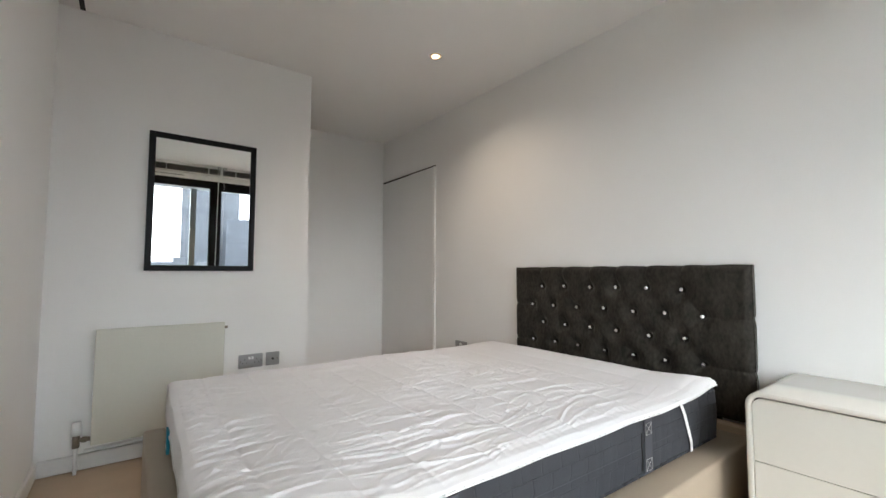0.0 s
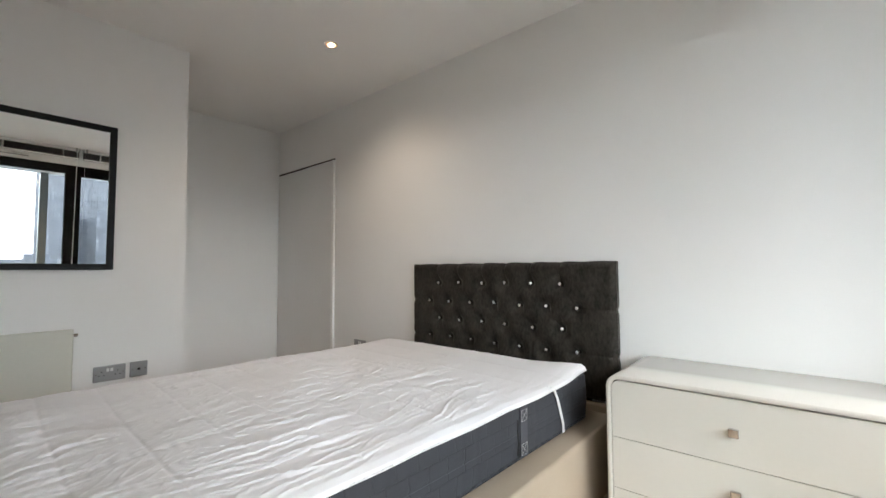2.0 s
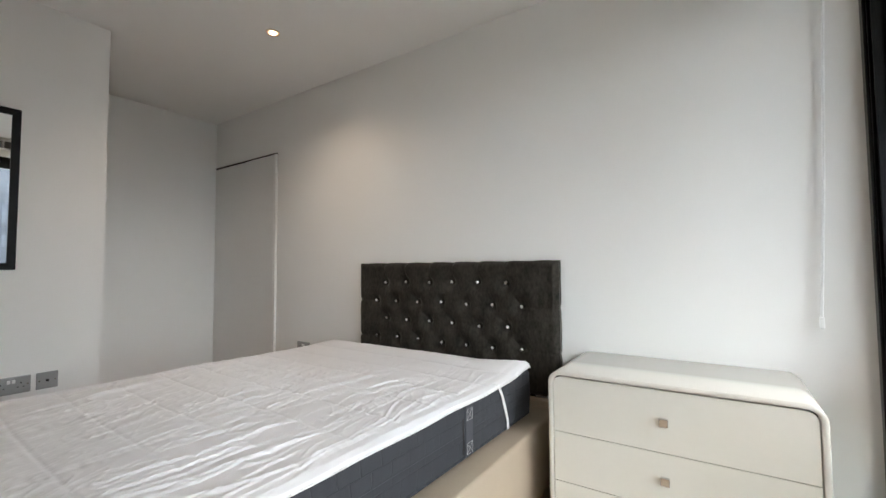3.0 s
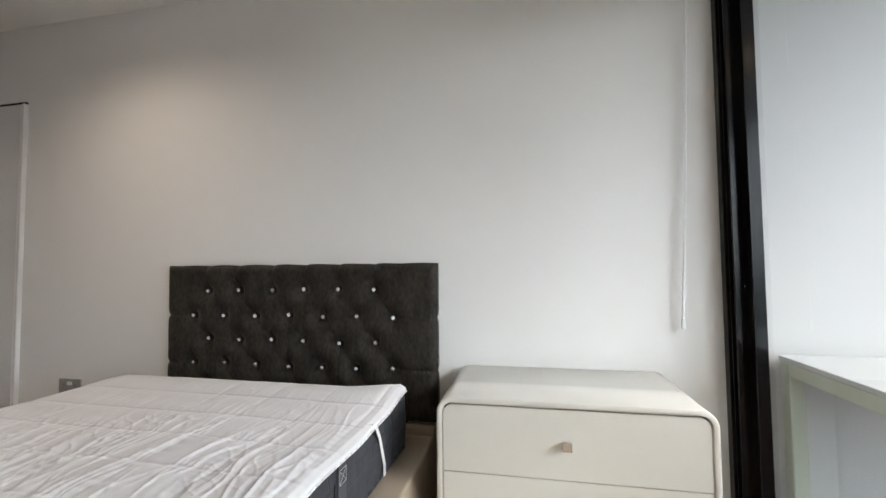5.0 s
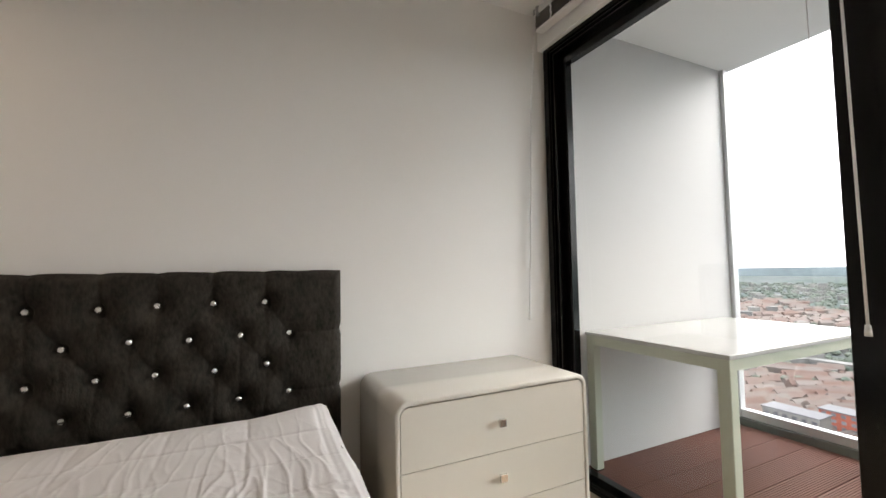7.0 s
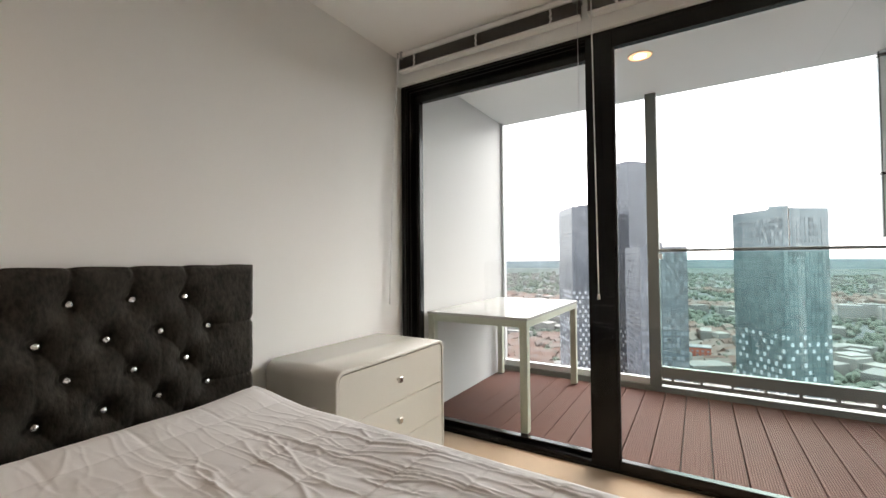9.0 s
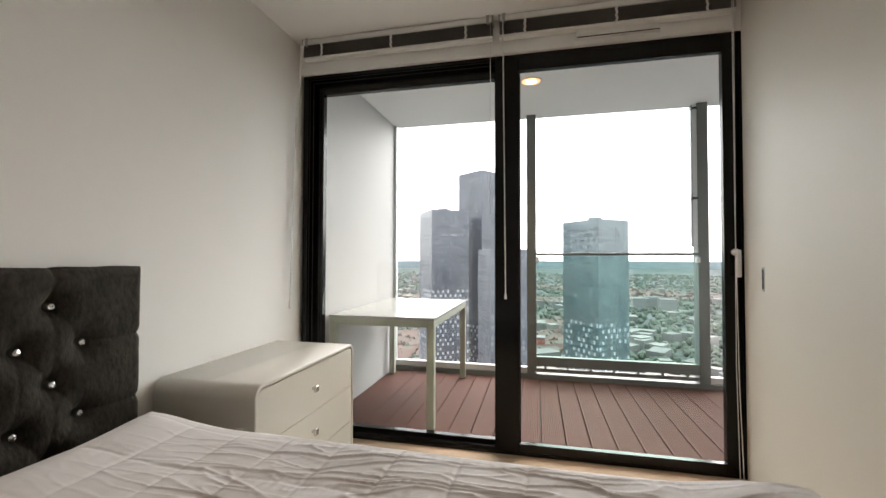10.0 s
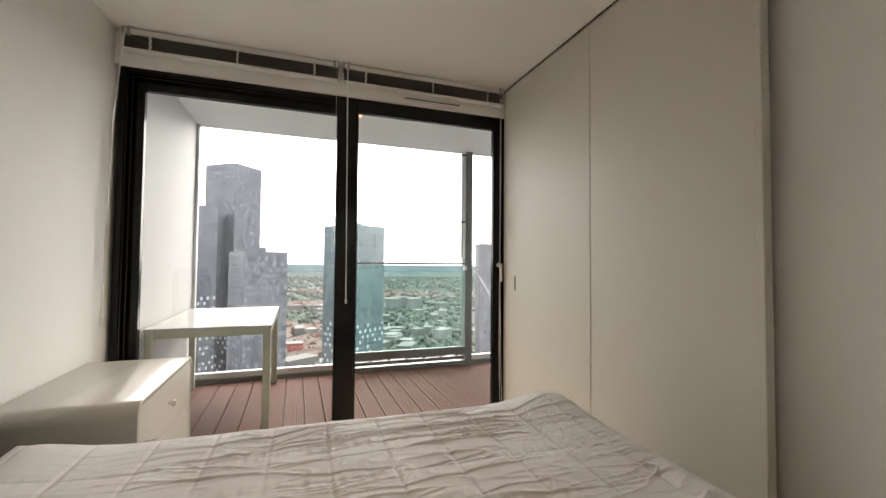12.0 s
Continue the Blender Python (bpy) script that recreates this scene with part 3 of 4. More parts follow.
# ---- headboard ----
def headboard():
    HX, Y0, Y1, Z0, Z1 = 1.926, 0.622, 2.002, 0.385, 1.074
    e = empty("headboard", 1.95, 1.295, Z0, "charcoal crushed-velvet headboard with deep crystal buttons on the white wall", "headboard")
    p = 0.1715
    rows = [(0.953, 0.912, 6), (0.834, 0.824, 7), (0.715, 0.912, 6), (0.602, 0.824, 7), (0.487, 0.912, 6)]
    rng = random.Random(5)
    buttons = []
    for z, y0, n in rows:
        for k in range(n):
            buttons.append((y0 + p * k + rng.uniform(-0.006, 0.006), z + rng.uniform(-0.005, 0.005), n))
    segs = []
    for a in buttons:
        for b in buttons:
            if b[1] < a[1] - 0.05 and 0.06 < math.hypot(a[0] - b[0], a[1] - b[1]) < 0.16:
                amp = 0.0150 * rng.uniform(0.15, 1.0) if b[0] < a[0] else 0.0060 * rng.uniform(0.1, 1.0)
                segs.append((a[0], a[1], b[0], b[1], amp))
    for a in buttons:
        for b in buttons:
            if abs(a[0] - b[0]) < 0.03 and 0.15 < a[1] - b[1] < 0.27:
                segs.append((a[0], a[1], b[0], b[1], 0.007 * rng.uniform(0.3, 1.2)))
    for y, z, n in buttons:
        if z > 0.9:
            segs.append((y, z, y + rng.uniform(-0.01, 0.01), Z1 + 0.02, 0.017))
        if n == 7 and y < 0.86:
            segs.append((y, z, Y0 - 0.02, z, 0.010))
        if n == 7 and y > 1.80:
            segs.append((y, z, Y1 + 0.02, z, 0.010))
    ny, nz = 300, 150
    ys = np.linspace(Y0, Y1, ny + 1)[:, None] * np.ones((1, nz + 1))
    zs = np.ones((ny + 1, 1)) * np.linspace(Z0, Z1, nz + 1)[None, :]
    d = np.zeros_like(ys)
    for y, z, n in buttons:
        r = np.hypot(ys - y, zs - z)
        d += 0.016 * np.exp(-r / 0.014) + 0.028 * np.exp(-((r / 0.047) ** 2))
    for ya, za, yb, zb, amp in segs:
        L2 = (yb - ya) ** 2 + (zb - za) ** 2
        f = np.clip(((ys - ya) * (yb - ya) + (zs - za) * (zb - za)) / L2, 0, 1)
        r = np.hypot(ys - ya - f * (yb - ya), zs - za - f * (zb - za))
        d += amp * np.exp(-r / 0.009) * (0.35 + 0.65 * np.abs(1 - 2 * f))
    edge = np.minimum(np.minimum(ys - Y0, Y1 - ys), np.minimum(zs - Z0, Z1 - zs))
    d += 0.026 * np.clip(1 - edge / 0.034, 0, 1) ** 2.2
    top_row = [b[0] for b in buttons if b[1] > 0.9]
    bm = bmesh.new()
    grid = [[None] * (nz + 1) for _ in range(ny + 1)]
    for i in range(ny + 1):
        for j in range(nz + 1):
            y, z = ys[i, j], zs[i, j]
            x = HX - 0.006 + d[i, j] + 0.0016 * noise.noise(Vector((y * 11, z * 11, 0))) + 0.0008 * noise.noise(Vector((y * 60, z * 45, 2)))
            dip = sum(math.exp(-(((y - by) / 0.015) ** 2)) for by in top_row) if j > nz - 8 else 0.0
            tuck = sum(math.exp(-(((z - bz) / 0.014) ** 2)) for bz in (0.834, 0.602))
            side = 0.005 * tuck * ((i < 8) - (i > ny - 8))
            grid[i][j] = bm.verts.new((min(x, 1.965), y + side, z + 0.0012 * math.sin(y * 38) * (j == nz) - 0.0035 * dip))
    for i in range(ny):
        for j in range(nz):
            bm.faces.new((grid[i][j], grid[i][j + 1], grid[i + 1][j + 1], grid[i + 1][j]))
    rim = [grid[i][0] for i in range(ny + 1)] + [grid[ny][j] for j in range(1, nz + 1)] + [grid[i][nz] for i in range(ny - 1, -1, -1)] + [grid[0][j] for j in range(nz - 1, 0, -1)]
    base = [bm.verts.new((1.972, v.co.y, v.co.z)) for v in rim]
    for k in range(len(rim)):
        bm.faces.new((rim[k], base[k], base[(k + 1) % len(rim)], rim[(k + 1) % len(rim)]))
    part("padded_panel", bm, M_VELVET, e, "", True)
    box("backing_board", 1.972, 1.984, Y0 + 0.01, Y1 - 0.01, Z0 + 0.01, Z1 - 0.01, M_DARKGAP, e)
    bm = bmesh.new()
    bmesh.ops.create_uvsphere(bm, u_segments=10, v_segments=6, radius=0.0105, matrix=Matrix.Diagonal((0.55, 1, 1, 1)))
    me = mesh_of("button", bm, M_CRYSTAL)
    for y, z, n in buttons:
        ob = new("button", me)
        ob.matrix_world = pose(HX + 0.013, y, z, rng.uniform(0, 90), 0, 0)
        ob.parent = e
        ob.matrix_parent_inverse = e.matrix_world.inverted()
        if z > 0.9 and y < 0.95:
            tagged(ob, "faceted crystal button")
    for y in (0.80, 1.79):
        box("strut", 1.956, 1.980, y - 0.03, y + 0.03, 0.03, Z0 + 0.02, M_BLACK, e)


headboard()


# ---- chest of drawers ----
def chest():
    X0, X1, Y0, Y1, Z1, R, T = 1.518, 1.972, -0.302, 0.536, 0.629, 0.052, 0.018
    e = empty("drawer_chest", 1.74, 0.13, 0, "cream lacquered three-drawer chest with rounded corners by the window", "chest of drawers")

    def ring(r, inset):
        pts = []
        for cy, cz, a0 in ((Y1 - R, Z1 - R, 0), (Y0 + R, Z1 - R, 90), (Y0 + R, R, 180), (Y1 - R, R, 270)):
            for k in range(9):
                a = radians(a0 + 90 * k / 8)
                pts.append((cy + (R - inset) * math.cos(a), cz + (R - inset) * math.sin(a)))
        return pts
    outer, inner = ring(R, 0.0), ring(R, T)
    bm = bmesh.new()
    bev = 0.003
    loops = []
    for x, pts in ((X1, inner), (X1, outer), (X0 + bev, outer), (X0, ring(R, bev)), (X0, ring(R, T - bev * 0.6)), (X0 + bev * 0.6, inner), (X1 - 0.01, inner)):
        loops.append([bm.verts.new((x, y, z)) for y, z in pts])
    n = len(outer)
    for a, b in zip(loops, loops[1:]):
        for k in range(n):
            bm.faces.new((a[k], a[(k + 1) % n], b[(k + 1) % n], b[k]))
    bm.faces.new(list(reversed(loops[-1])))
    bmesh.ops.recalc_face_normals(bm, faces=bm.faces)
    part("carcass", bm, M_LACQUER, e, "", True)
    box("inner_box", X0 + 0.022, X1 - 0.02, Y0 + T + 0.004, Y1 - T - 0.004, T + 0.002, Z1 - T - 0.004, M_DARKGAP, e)
    z_tops = (Z1 - T - 0.004, 0.392, 0.203, T + 0.002)
    for k in range(3):
        zt, zb = z_tops[k] - 0.0015, z_tops[k + 1] + 0.0015
        ya, yb = Y0 + T + 0.0035, Y1 - T - 0.0035
        r_top = R - T - 0.004 if k == 0 else 0.001
        r_bot = R - T - 0.004 if k == 2 else 0.001
        pts = []
        for cy, cz, a0, r in ((yb - r_top, zt - r_top, 0, r_top), (ya + r_top, zt - r_top, 90, r_top), (ya + r_bot, zb + r_bot, 180, r_bot), (yb - r_bot, zb + r_bot, 270, r_bot)):
            for q in range(7):
                a = radians(a0 + 15 * q)
                pts.append((cy + r * math.cos(a), cz + r * math.sin(a)))
        bm = bmesh.new()
        f = [bm.verts.new((X0 + 0.004, y, z)) for y, z in pts]
        b = [bm.verts.new((X0 + 0.021, y, z)) for y, z in pts]
        bm.faces.new(f)
        bm.faces.new(list(reversed(b)))
        for q in range(len(pts)):
            bm.faces.new((f[q], b[q], b[(q + 1) % len(pts)], f[(q + 1) % len(pts)]))
        bmesh.ops.recalc_face_normals(bm, faces=bm.faces)
        dr = part("drawer_front", bm, M_LACQUER, e)
        kz = (0.502, 0.305, 0.113)[k]
        kb = box_bm(bmesh.new(), X0 - 0.022, X0 - 0.010, 0.112, 0.140, kz - 0.014, kz + 0.014, 0.0015, 1)
        box_bm(kb, X0 - 0.012, X0 + 0.006, 0.120, 0.132, kz - 0.006, kz + 0.006)
        part("knob", kb, M_CHROME, dr, "square brushed metal knob")


chest()


# ---- mirror, radiator, sockets ----
def mirror():
    x0, x1, z0, z1, w = -0.158, 0.424, 1.045, 1.864, 0.033
    e = empty("wall_mirror", (x0 + x1) / 2, YM, z0, "portrait mirror in a flat black frame on the white wall", "mirror")
    y0, y1 = YM - 0.024, YM - 0.001
    for nm, pts in (("frame_top", ((x0, z1), (x1, z1), (x1 - w, z1 - w), (x0 + w, z1 - w))), ("frame_bottom", ((x0 + w, z0 + w), (x1 - w, z0 + w), (x1, z0), (x0, z0))),
                    ("frame_side", ((x0, z0), (x0, z1), (x0 + w, z1 - w), (x0 + w, z0 + w))), ("frame_side", ((x1 - w, z0 + w), (x1 - w, z1 - w), (x1, z1), (x1, z0)))):
        bm = bmesh.new()
        f = [bm.verts.new((x, y0, z)) for x, z in pts]
        b = [bm.verts.new((x, y1, z)) for x, z in pts]
        bm.faces.new(f), bm.faces.new(list(reversed(b)))
        for k in range(4):
            bm.faces.new((f[k], b[k], b[(k + 1) % 4], f[(k + 1) % 4]))
        bmesh.ops.recalc_face_normals(bm, faces=bm.faces)
        bmesh.ops.bevel(bm, geom=list(bm.edges), offset=0.002, segments=1, affect="EDGES")
        part(nm, bm, M_FRAME, e)
    box("mirror_glass", x0 + w - 0.004, x1 - w + 0.004, YM - 0.016, YM - 0.011, z0 + w - 0.004, z1 - w + 0.004, M_MIRROR, e, "clear silvered glass")


mirror()


def radiator():
    x0, x1, z0, z1 = -0.352, 0.256, 0.140, 0.734
    e = empty("radiator", -0.04, YM - 0.07, z0, "flat-fronted cream panel radiator with brass valve on the white wall", "radiator")
    part("front_panel", box_bm(bmesh.new(), x0, x1, YM - 0.098, YM - 0.086, z0, z1, 0.005, 2), M_RAD, e)
    part("back_panel", box_bm(bmesh.new(), x0 + 0.01, x1 - 0.01, YM - 0.046, YM - 0.036, z0 + 0.01, z1 - 0.012, 0.004, 2), M_RAD, e)
    bm = bmesh.new()
    for k in range(24):
        x = x0 + 0.025 + k * (x1 - x0 - 0.05) / 23
        box_bm(bm, x - 0.0015, x + 0.0015, YM - 0.086, YM - 0.046, z0 + 0.03, z1 - 0.03)
    part("convector_fins", bm, M_RAD, e)
    bm = bmesh.new()
    for k in range(5):
        y = YM - 0.084 + k * 0.009
        box_bm(bm, x0 + 0.01, x1 - 0.01, y, y + 0.004, z1 - 0.010, z1 - 0.004)
    part("top_grille", bm, M_RAD, e)
    for x in (x0 + 0.004, x1 - 0.008):
        box("side_cover", x, x + 0.004, YM - 0.086, YM - 0.038, z0 + 0.02, z1 - 0.006, M_RAD, e)
    for x in (x0 + 0.12, x1 - 0.12):
        box("bracket", x - 0.012, x + 0.012, YM - 0.036, YM, z0 + 0.06, z1 - 0.06, M_RAD, e)
    for z in (z1 - 0.035, ):
        part("bleed_plug", cyl_bm(bmesh.new(), (x1 - 0.002, YM - 0.064, z), (x1 + 0.020, YM - 0.064, z), 0.008, seg=12), M_BRASS, e, "small brass bleed plug", True)
    vx = x0 - 0.058
    v = part("valve", cyl_bm(bmesh.new(), (vx, YM - 0.064, 0.135), (vx, YM - 0.064, 0.200), 0.015, seg=16), M_BRASS, e, "tarnished brass radiator valve", True)
    part("valve_cap", cyl_bm(bmesh.new(), (vx, YM - 0.064, 0.198), (vx, YM - 0.064, 0.262), 0.023, 0.019, seg=18), M_PLASTIC, v, "white ribbed valve cap", True)
    part("valve_tail", cyl_bm(bmesh.new(), (vx, YM - 0.064, 0.170), (x0 + 0.006, YM - 0.064, 0.170), 0.011, seg=14), M_BRASS, v, "", True)
    part("union_nut", cyl_bm(bmesh.new(), (vx + 0.022, YM - 0.064, 0.170), (vx + 0.042, YM - 0.064, 0.170), 0.015, seg=6), M_BRASS, v)
    part("supply_pipe", cyl_bm(bmesh.new(), (vx, YM - 0.064, 0.0), (vx, YM - 0.064, 0.136), 0.0085, seg=12), M_PLASTIC, e, "white painted pipe", True)
    part("return_pipe", cyl_bm(bmesh.new(), (vx + 0.03, YM - 0.040, 0.105), (0.27, YM - 0.040, 0.105), 0.0085, seg=12), M_PLASTIC, e, "", True)


radiator()


def socket(xc, zc, gang, m, label):
    """A plate in the plane y = 0 facing -y, then placed by m."""
    e = empty("wall_socket", 0, 0, 0, label, "socket")
    hw = 0.073 if gang == 2 else 0.043
    box("plate", -hw, hw, -0.009, -0.0005, -0.043, 0.043, M_SOCKET, e, "", 0.003, 2)
    if gang == 2:
        for cx in (-0.036, 0.036):
            box("earth_hole", cx - 0.002, cx + 0.002, -0.0096, -0.008, 0.006, 0.014, M_DARKGAP, e)
            for d in (-0.011, 0.011):
                box("pin_hole", cx + d - 0.003, cx + d + 0.003, -0.0096, -0.008, -0.0125, -0.0085, M_DARKGAP, e)
        for cx in (-0.009, 0.009):
            box("rocker", cx - 0.0065, cx + 0.0065, -0.012, -0.008, 0.010, 0.028, M_PLASTIC, e, "white rocker switch", 0.001, 1)
    else:
        part("aerial_outlet", cyl_bm(bmesh.new(), (0, -0.0125, 0), (0, -0.008, 0), 0.007, seg=12), M_DARKGAP, e, "dark round aerial outlet", True)
    for d in (-hw + 0.012, hw - 0.012):
        part("screw", cyl_bm(bmesh.new(), (d, -0.0098, 0), (d, -0.0085, 0), 0.003, seg=8), M_CHROME, e)
    e.matrix_world = m
    return e


socket(0, 0, 2, pose(0.428, YM, 0.462), "double steel-plated power socket with white switches on the wall")
socket(0, 0, 1, pose(0.564, YM, 0.462), "single steel-plated aerial outlet on the white wall")
socket(0, 0, 2, pose(XW, 2.66, 0.432, 0, 0, -90), "double steel-plated power socket beside the bed on the wall")


def downlight(x, y, zc, label, name="ceiling_spotlight", r=0.030, core=0.62):
    e = empty(name, x, y, zc, label, "light")
    bm = bmesh.new()
    seg = 32
    rings = []
    for rr, z in ((r + 0.012, zc), (r + 0.011, zc - 0.004), (r + 0.002, zc - 0.005), (r, zc - 0.002)):
        rings.append([bm.verts.new((x + rr * math.cos(2 * math.pi * k / seg), y + rr * math.sin(2 * math.pi * k / seg), z)) for k in range(seg)])
    for a, b in zip(rings, rings[1:]):
        for k in range(seg):
            bm.faces.new((a[k], a[(k + 1) % seg], b[(k + 1) % seg], b[k]))
    bmesh.ops.recalc_face_normals(bm, faces=bm.faces)
    part("rim", bm, M_LAMPRIM, e, "", True)
    part("reflector", cyl_bm(bmesh.new(), (x, y, zc - 0.0032), (x, y, zc - 0.001), r, seg=seg), M_LAMP, e, "warm glowing lamp reflector")
    part("lamp_core", cyl_bm(bmesh.new(), (x, y, zc - 0.0042), (x, y, zc - 0.0033), r * core, seg=seg), M_LAMPCORE, e, "bright lamp core")


downlight(1.346, 2.150, H, "small round recessed ceiling spotlight glowing warm")
downlight(0.548, -1.19, BCEIL, "round warm spotlight in the balcony ceiling", "balcony_spotlight", 0.066, 0.55)


# ---- balcony ----
YE, XE = -1.965, -2.60
structure(box("balcony_side_wall", 1.868, 2.10, YE - 0.06, YO, -0.1, BCEIL, M_BALWALL), "rendered balcony side wall, white dimmed to grey against the daylight")
structure(box("balcony_end_wall", XE - 0.2, XE, YE - 0.06, YO, -0.1, BCEIL, M_BALWALL), "rendered balcony end wall, white dimmed to grey against the daylight")
structure(box("balcony_ceiling", XE - 0.2, 2.10, YE - 0.06, YO, BCEIL, BCEIL + 0.25, M_BALCEIL), "white rendered balcony ceiling")
structure(box("facade_outer", XE - 0.2, XL, YO, YO + 0.2, -0.1, BCEIL, M_BALWALL), "rendered outer wall beside the window, white dimmed to grey against the daylight")
structure(box("balcony_slab", XE, 1.868, YE - 0.06, YO, -0.30, 0.0, M_GASKET), "dark slab beneath the deck boards")


def balcony_deck():
    deck = structure(empty("balcony_deck", 0, -1.27, 0, "red-brown grooved composite decking on the balcony", ""), "red-brown grooved composite decking on the balcony")
    w, gap, grooves = 0.1330, 0.0070, 11
    prof = [(0.0, 0.0), (0.0, DECK - 0.002), (0.002, DECK)]
    step = (w - 0.010) / grooves
    for k in range(grooves):
        a = 0.005 + k * step
        prof += [(a, DECK), (a + 0.0008, DECK - 0.0035), (a + step * 0.42, DECK - 0.0035), (a + step * 0.42 + 0.0008, DECK)]
    prof += [(w - 0.002, DECK), (w, DECK - 0.002), (w, 0.0)]
    bm = bmesh.new()
    ends = [[bm.verts.new((x, y, z + 0.001)) for x, z in prof] for y in (YE + 0.04, YO - 0.004)]
    for k in range(len(prof) - 1):
        bm.faces.new((ends[0][k], ends[1][k], ends[1][k + 1], ends[0][k + 1]))
    me = mesh_of("deck_board", bm, M_DECK)
    x = 1.749 - w - 0.003
    while x > XE:
        ob = new("deck_board", me)
        ob.location = (x, 0, 0)
        ob.parent = deck
        ob.matrix_parent_inverse = deck.matrix_world.inverted()
        x -= w + gap
    ob = new("deck_board", me)
    ob.location = (1.749 + 0.003, 0, 0)
    ob.parent = deck
    ob.matrix_parent_inverse = deck.matrix_world.inverted()


balcony_deck()


def glazing():
    g = structure(empty("balcony_glazing", 0, YE, 0, "grey framed glass screen and balustrade round the balcony", ""), "grey framed glass screen and balustrade round the balcony")
    box("base_rail", XE, 1.868, YE - 0.04, YE + 0.035, 0.0, 0.078, M_GREY, g, "", 0.003, 1)
    box("sill_strip", 0.60, 1.841, YE - 0.038, YE + 0.012, 0.078, 0.128, M_SILL, g, "pale metal sill strip", 0.003, 1)
    box("sill_strip", XE, -0.866, YE - 0.038, YE + 0.012, 0.078, 0.128, M_SILL, g, "pale metal sill strip", 0.003, 1)
    for x in (0.557, -0.826):
        box("mullion", x - 0.041, x + 0.041, YE - 0.06, YE + 0.055, 0.078, BCEIL, M_GREY, g, "grey aluminium mullion", 0.003, 1)
    box("corner_post", 1.842, 1.867, YE - 0.035, YE + 0.020, 0.0785, BCEIL - 0.001, M_SILL, g, "slim grey corner post", 0.003, 1)
    rail = box("handrail", -0.785, 0.516, YE + 0.055, YE + 0.095, 1.132, 1.154, M_GREY, g, "dark slim handrail", 0.004, 2)
    for x in (-0.775, 0.506):
        box("rail_bracket", x - 0.014, x + 0.014, YE + 0.045, YE + 0.085, 1.074, 1.119, M_SILL, rail)
    box("casement_bottom_rail", -0.785, 0.516, YE + 0.000, YE + 0.050, 0.152, 0.235, M_GREY, g, "", 0.003, 1)
    box("casement_bottom_seal", -0.785, 0.516, YE + 0.005, YE + 0.045, 0.100, 0.132, M_GREY, g, "", 0.003, 1)
    for k in range(7):
        x = -0.70 + k * 0.19
        box("drain_clip", x - 0.009, x + 0.009, YE + 0.010, YE + 0.048, 0.131, 0.153, M_GREY, g)
    for nm, a in (("pane", (0.60, 1.841, YE - 0.02, 0.128, BCEIL, M_GLASS)), ("balustrade_pane", (-0.785, 0.516, YE + 0.03, 0.235, 1.126, M_BALGLASS)),
                  ("upper_pane", (-0.285, 0.516, YE - 0.02, 1.15, BCEIL, M_GLASS)), ("upper_pane", (-0.785, -0.295, YE - 0.02, 1.15, BCEIL, M_GLASS)), ("pane", (XE, -0.867, YE - 0.02, 0.128, BCEIL, M_GLASS))):
        bm = bmesh.new()
        bm.faces.new([bm.verts.new(p) for p in ((a[0], a[2], a[3]), (a[1], a[2], a[3]), (a[1], a[2], a[4]), (a[0], a[2], a[4]))])
        ob = part(nm, bm, a[5], g)
        ob.visible_shadow = False
    box("pane_joint", -0.293, -0.287, YE - 0.025, YE - 0.015, 1.15, BCEIL, M_SILL, g)
    sash = box("open_sash", -0.783, -0.750, YE - 0.02, YE + 0.055, 1.205, 2.385, M_SILL, g, "edge of a folded grey window sash", 0.002, 1)
    box("sash_stile", -0.750, -0.743, YE + 0.03, YE + 0.05, 1.205, 2.385, M_GREY, sash)
    for z in (2.355, 1.605):
        box("hinge", -0.785, -0.735, YE + 0.030, YE + 0.070, z - 0.008, z + 0.008, M_BLACK, sash)


glazing()


def balcony_table():
    x0, x1, y0, y1, zt = 1.130, 1.848, -1.822, -0.625, 0.733
    e = empty("balcony_table", (x0 + x1) / 2, (y0 + y1) / 2, DECK, "rectangular table with glossy white top and pale green-grey legs on decking", "table")
    box("tabletop", x0, x1, y0, y1, zt - 0.018, zt, M_TABLE, e, "glossy white tabletop", 0.002, 1)
    for nm, a in (("apron", (x0 + 0.006, x1 - 0.006, y1 - 0.026, y1 - 0.006)), ("apron", (x0 + 0.006, x1 - 0.006, y0 + 0.006, y0 + 0.026)), ("apron", (x0 + 0.006, x0 + 0.026, y0 + 0.026, y1 - 0.026)), ("apron", (x1 - 0.026, x1 - 0.006, y0 + 0.026, y1 - 0.026))):
        box(nm, *a, zt - 0.062, zt - 0.0185, M_TABLELEG, e)
    for x in (x0 + 0.028, x1 - 0.028):
        for y in (y0 + 0.028, y1 - 0.028):
            leg = box("leg", x - 0.024, x + 0.024, y - 0.024, y + 0.024, DECK + 0.008, zt - 0.0186, M_TABLELEG, e, "pale green-grey square metal leg", 0.003, 1)
            box("foot_cap", x - 0.02, x + 0.02, y - 0.02, y + 0.02, DECK + 0.001, DECK + 0.008, M_BLACK, leg)


balcony_table()


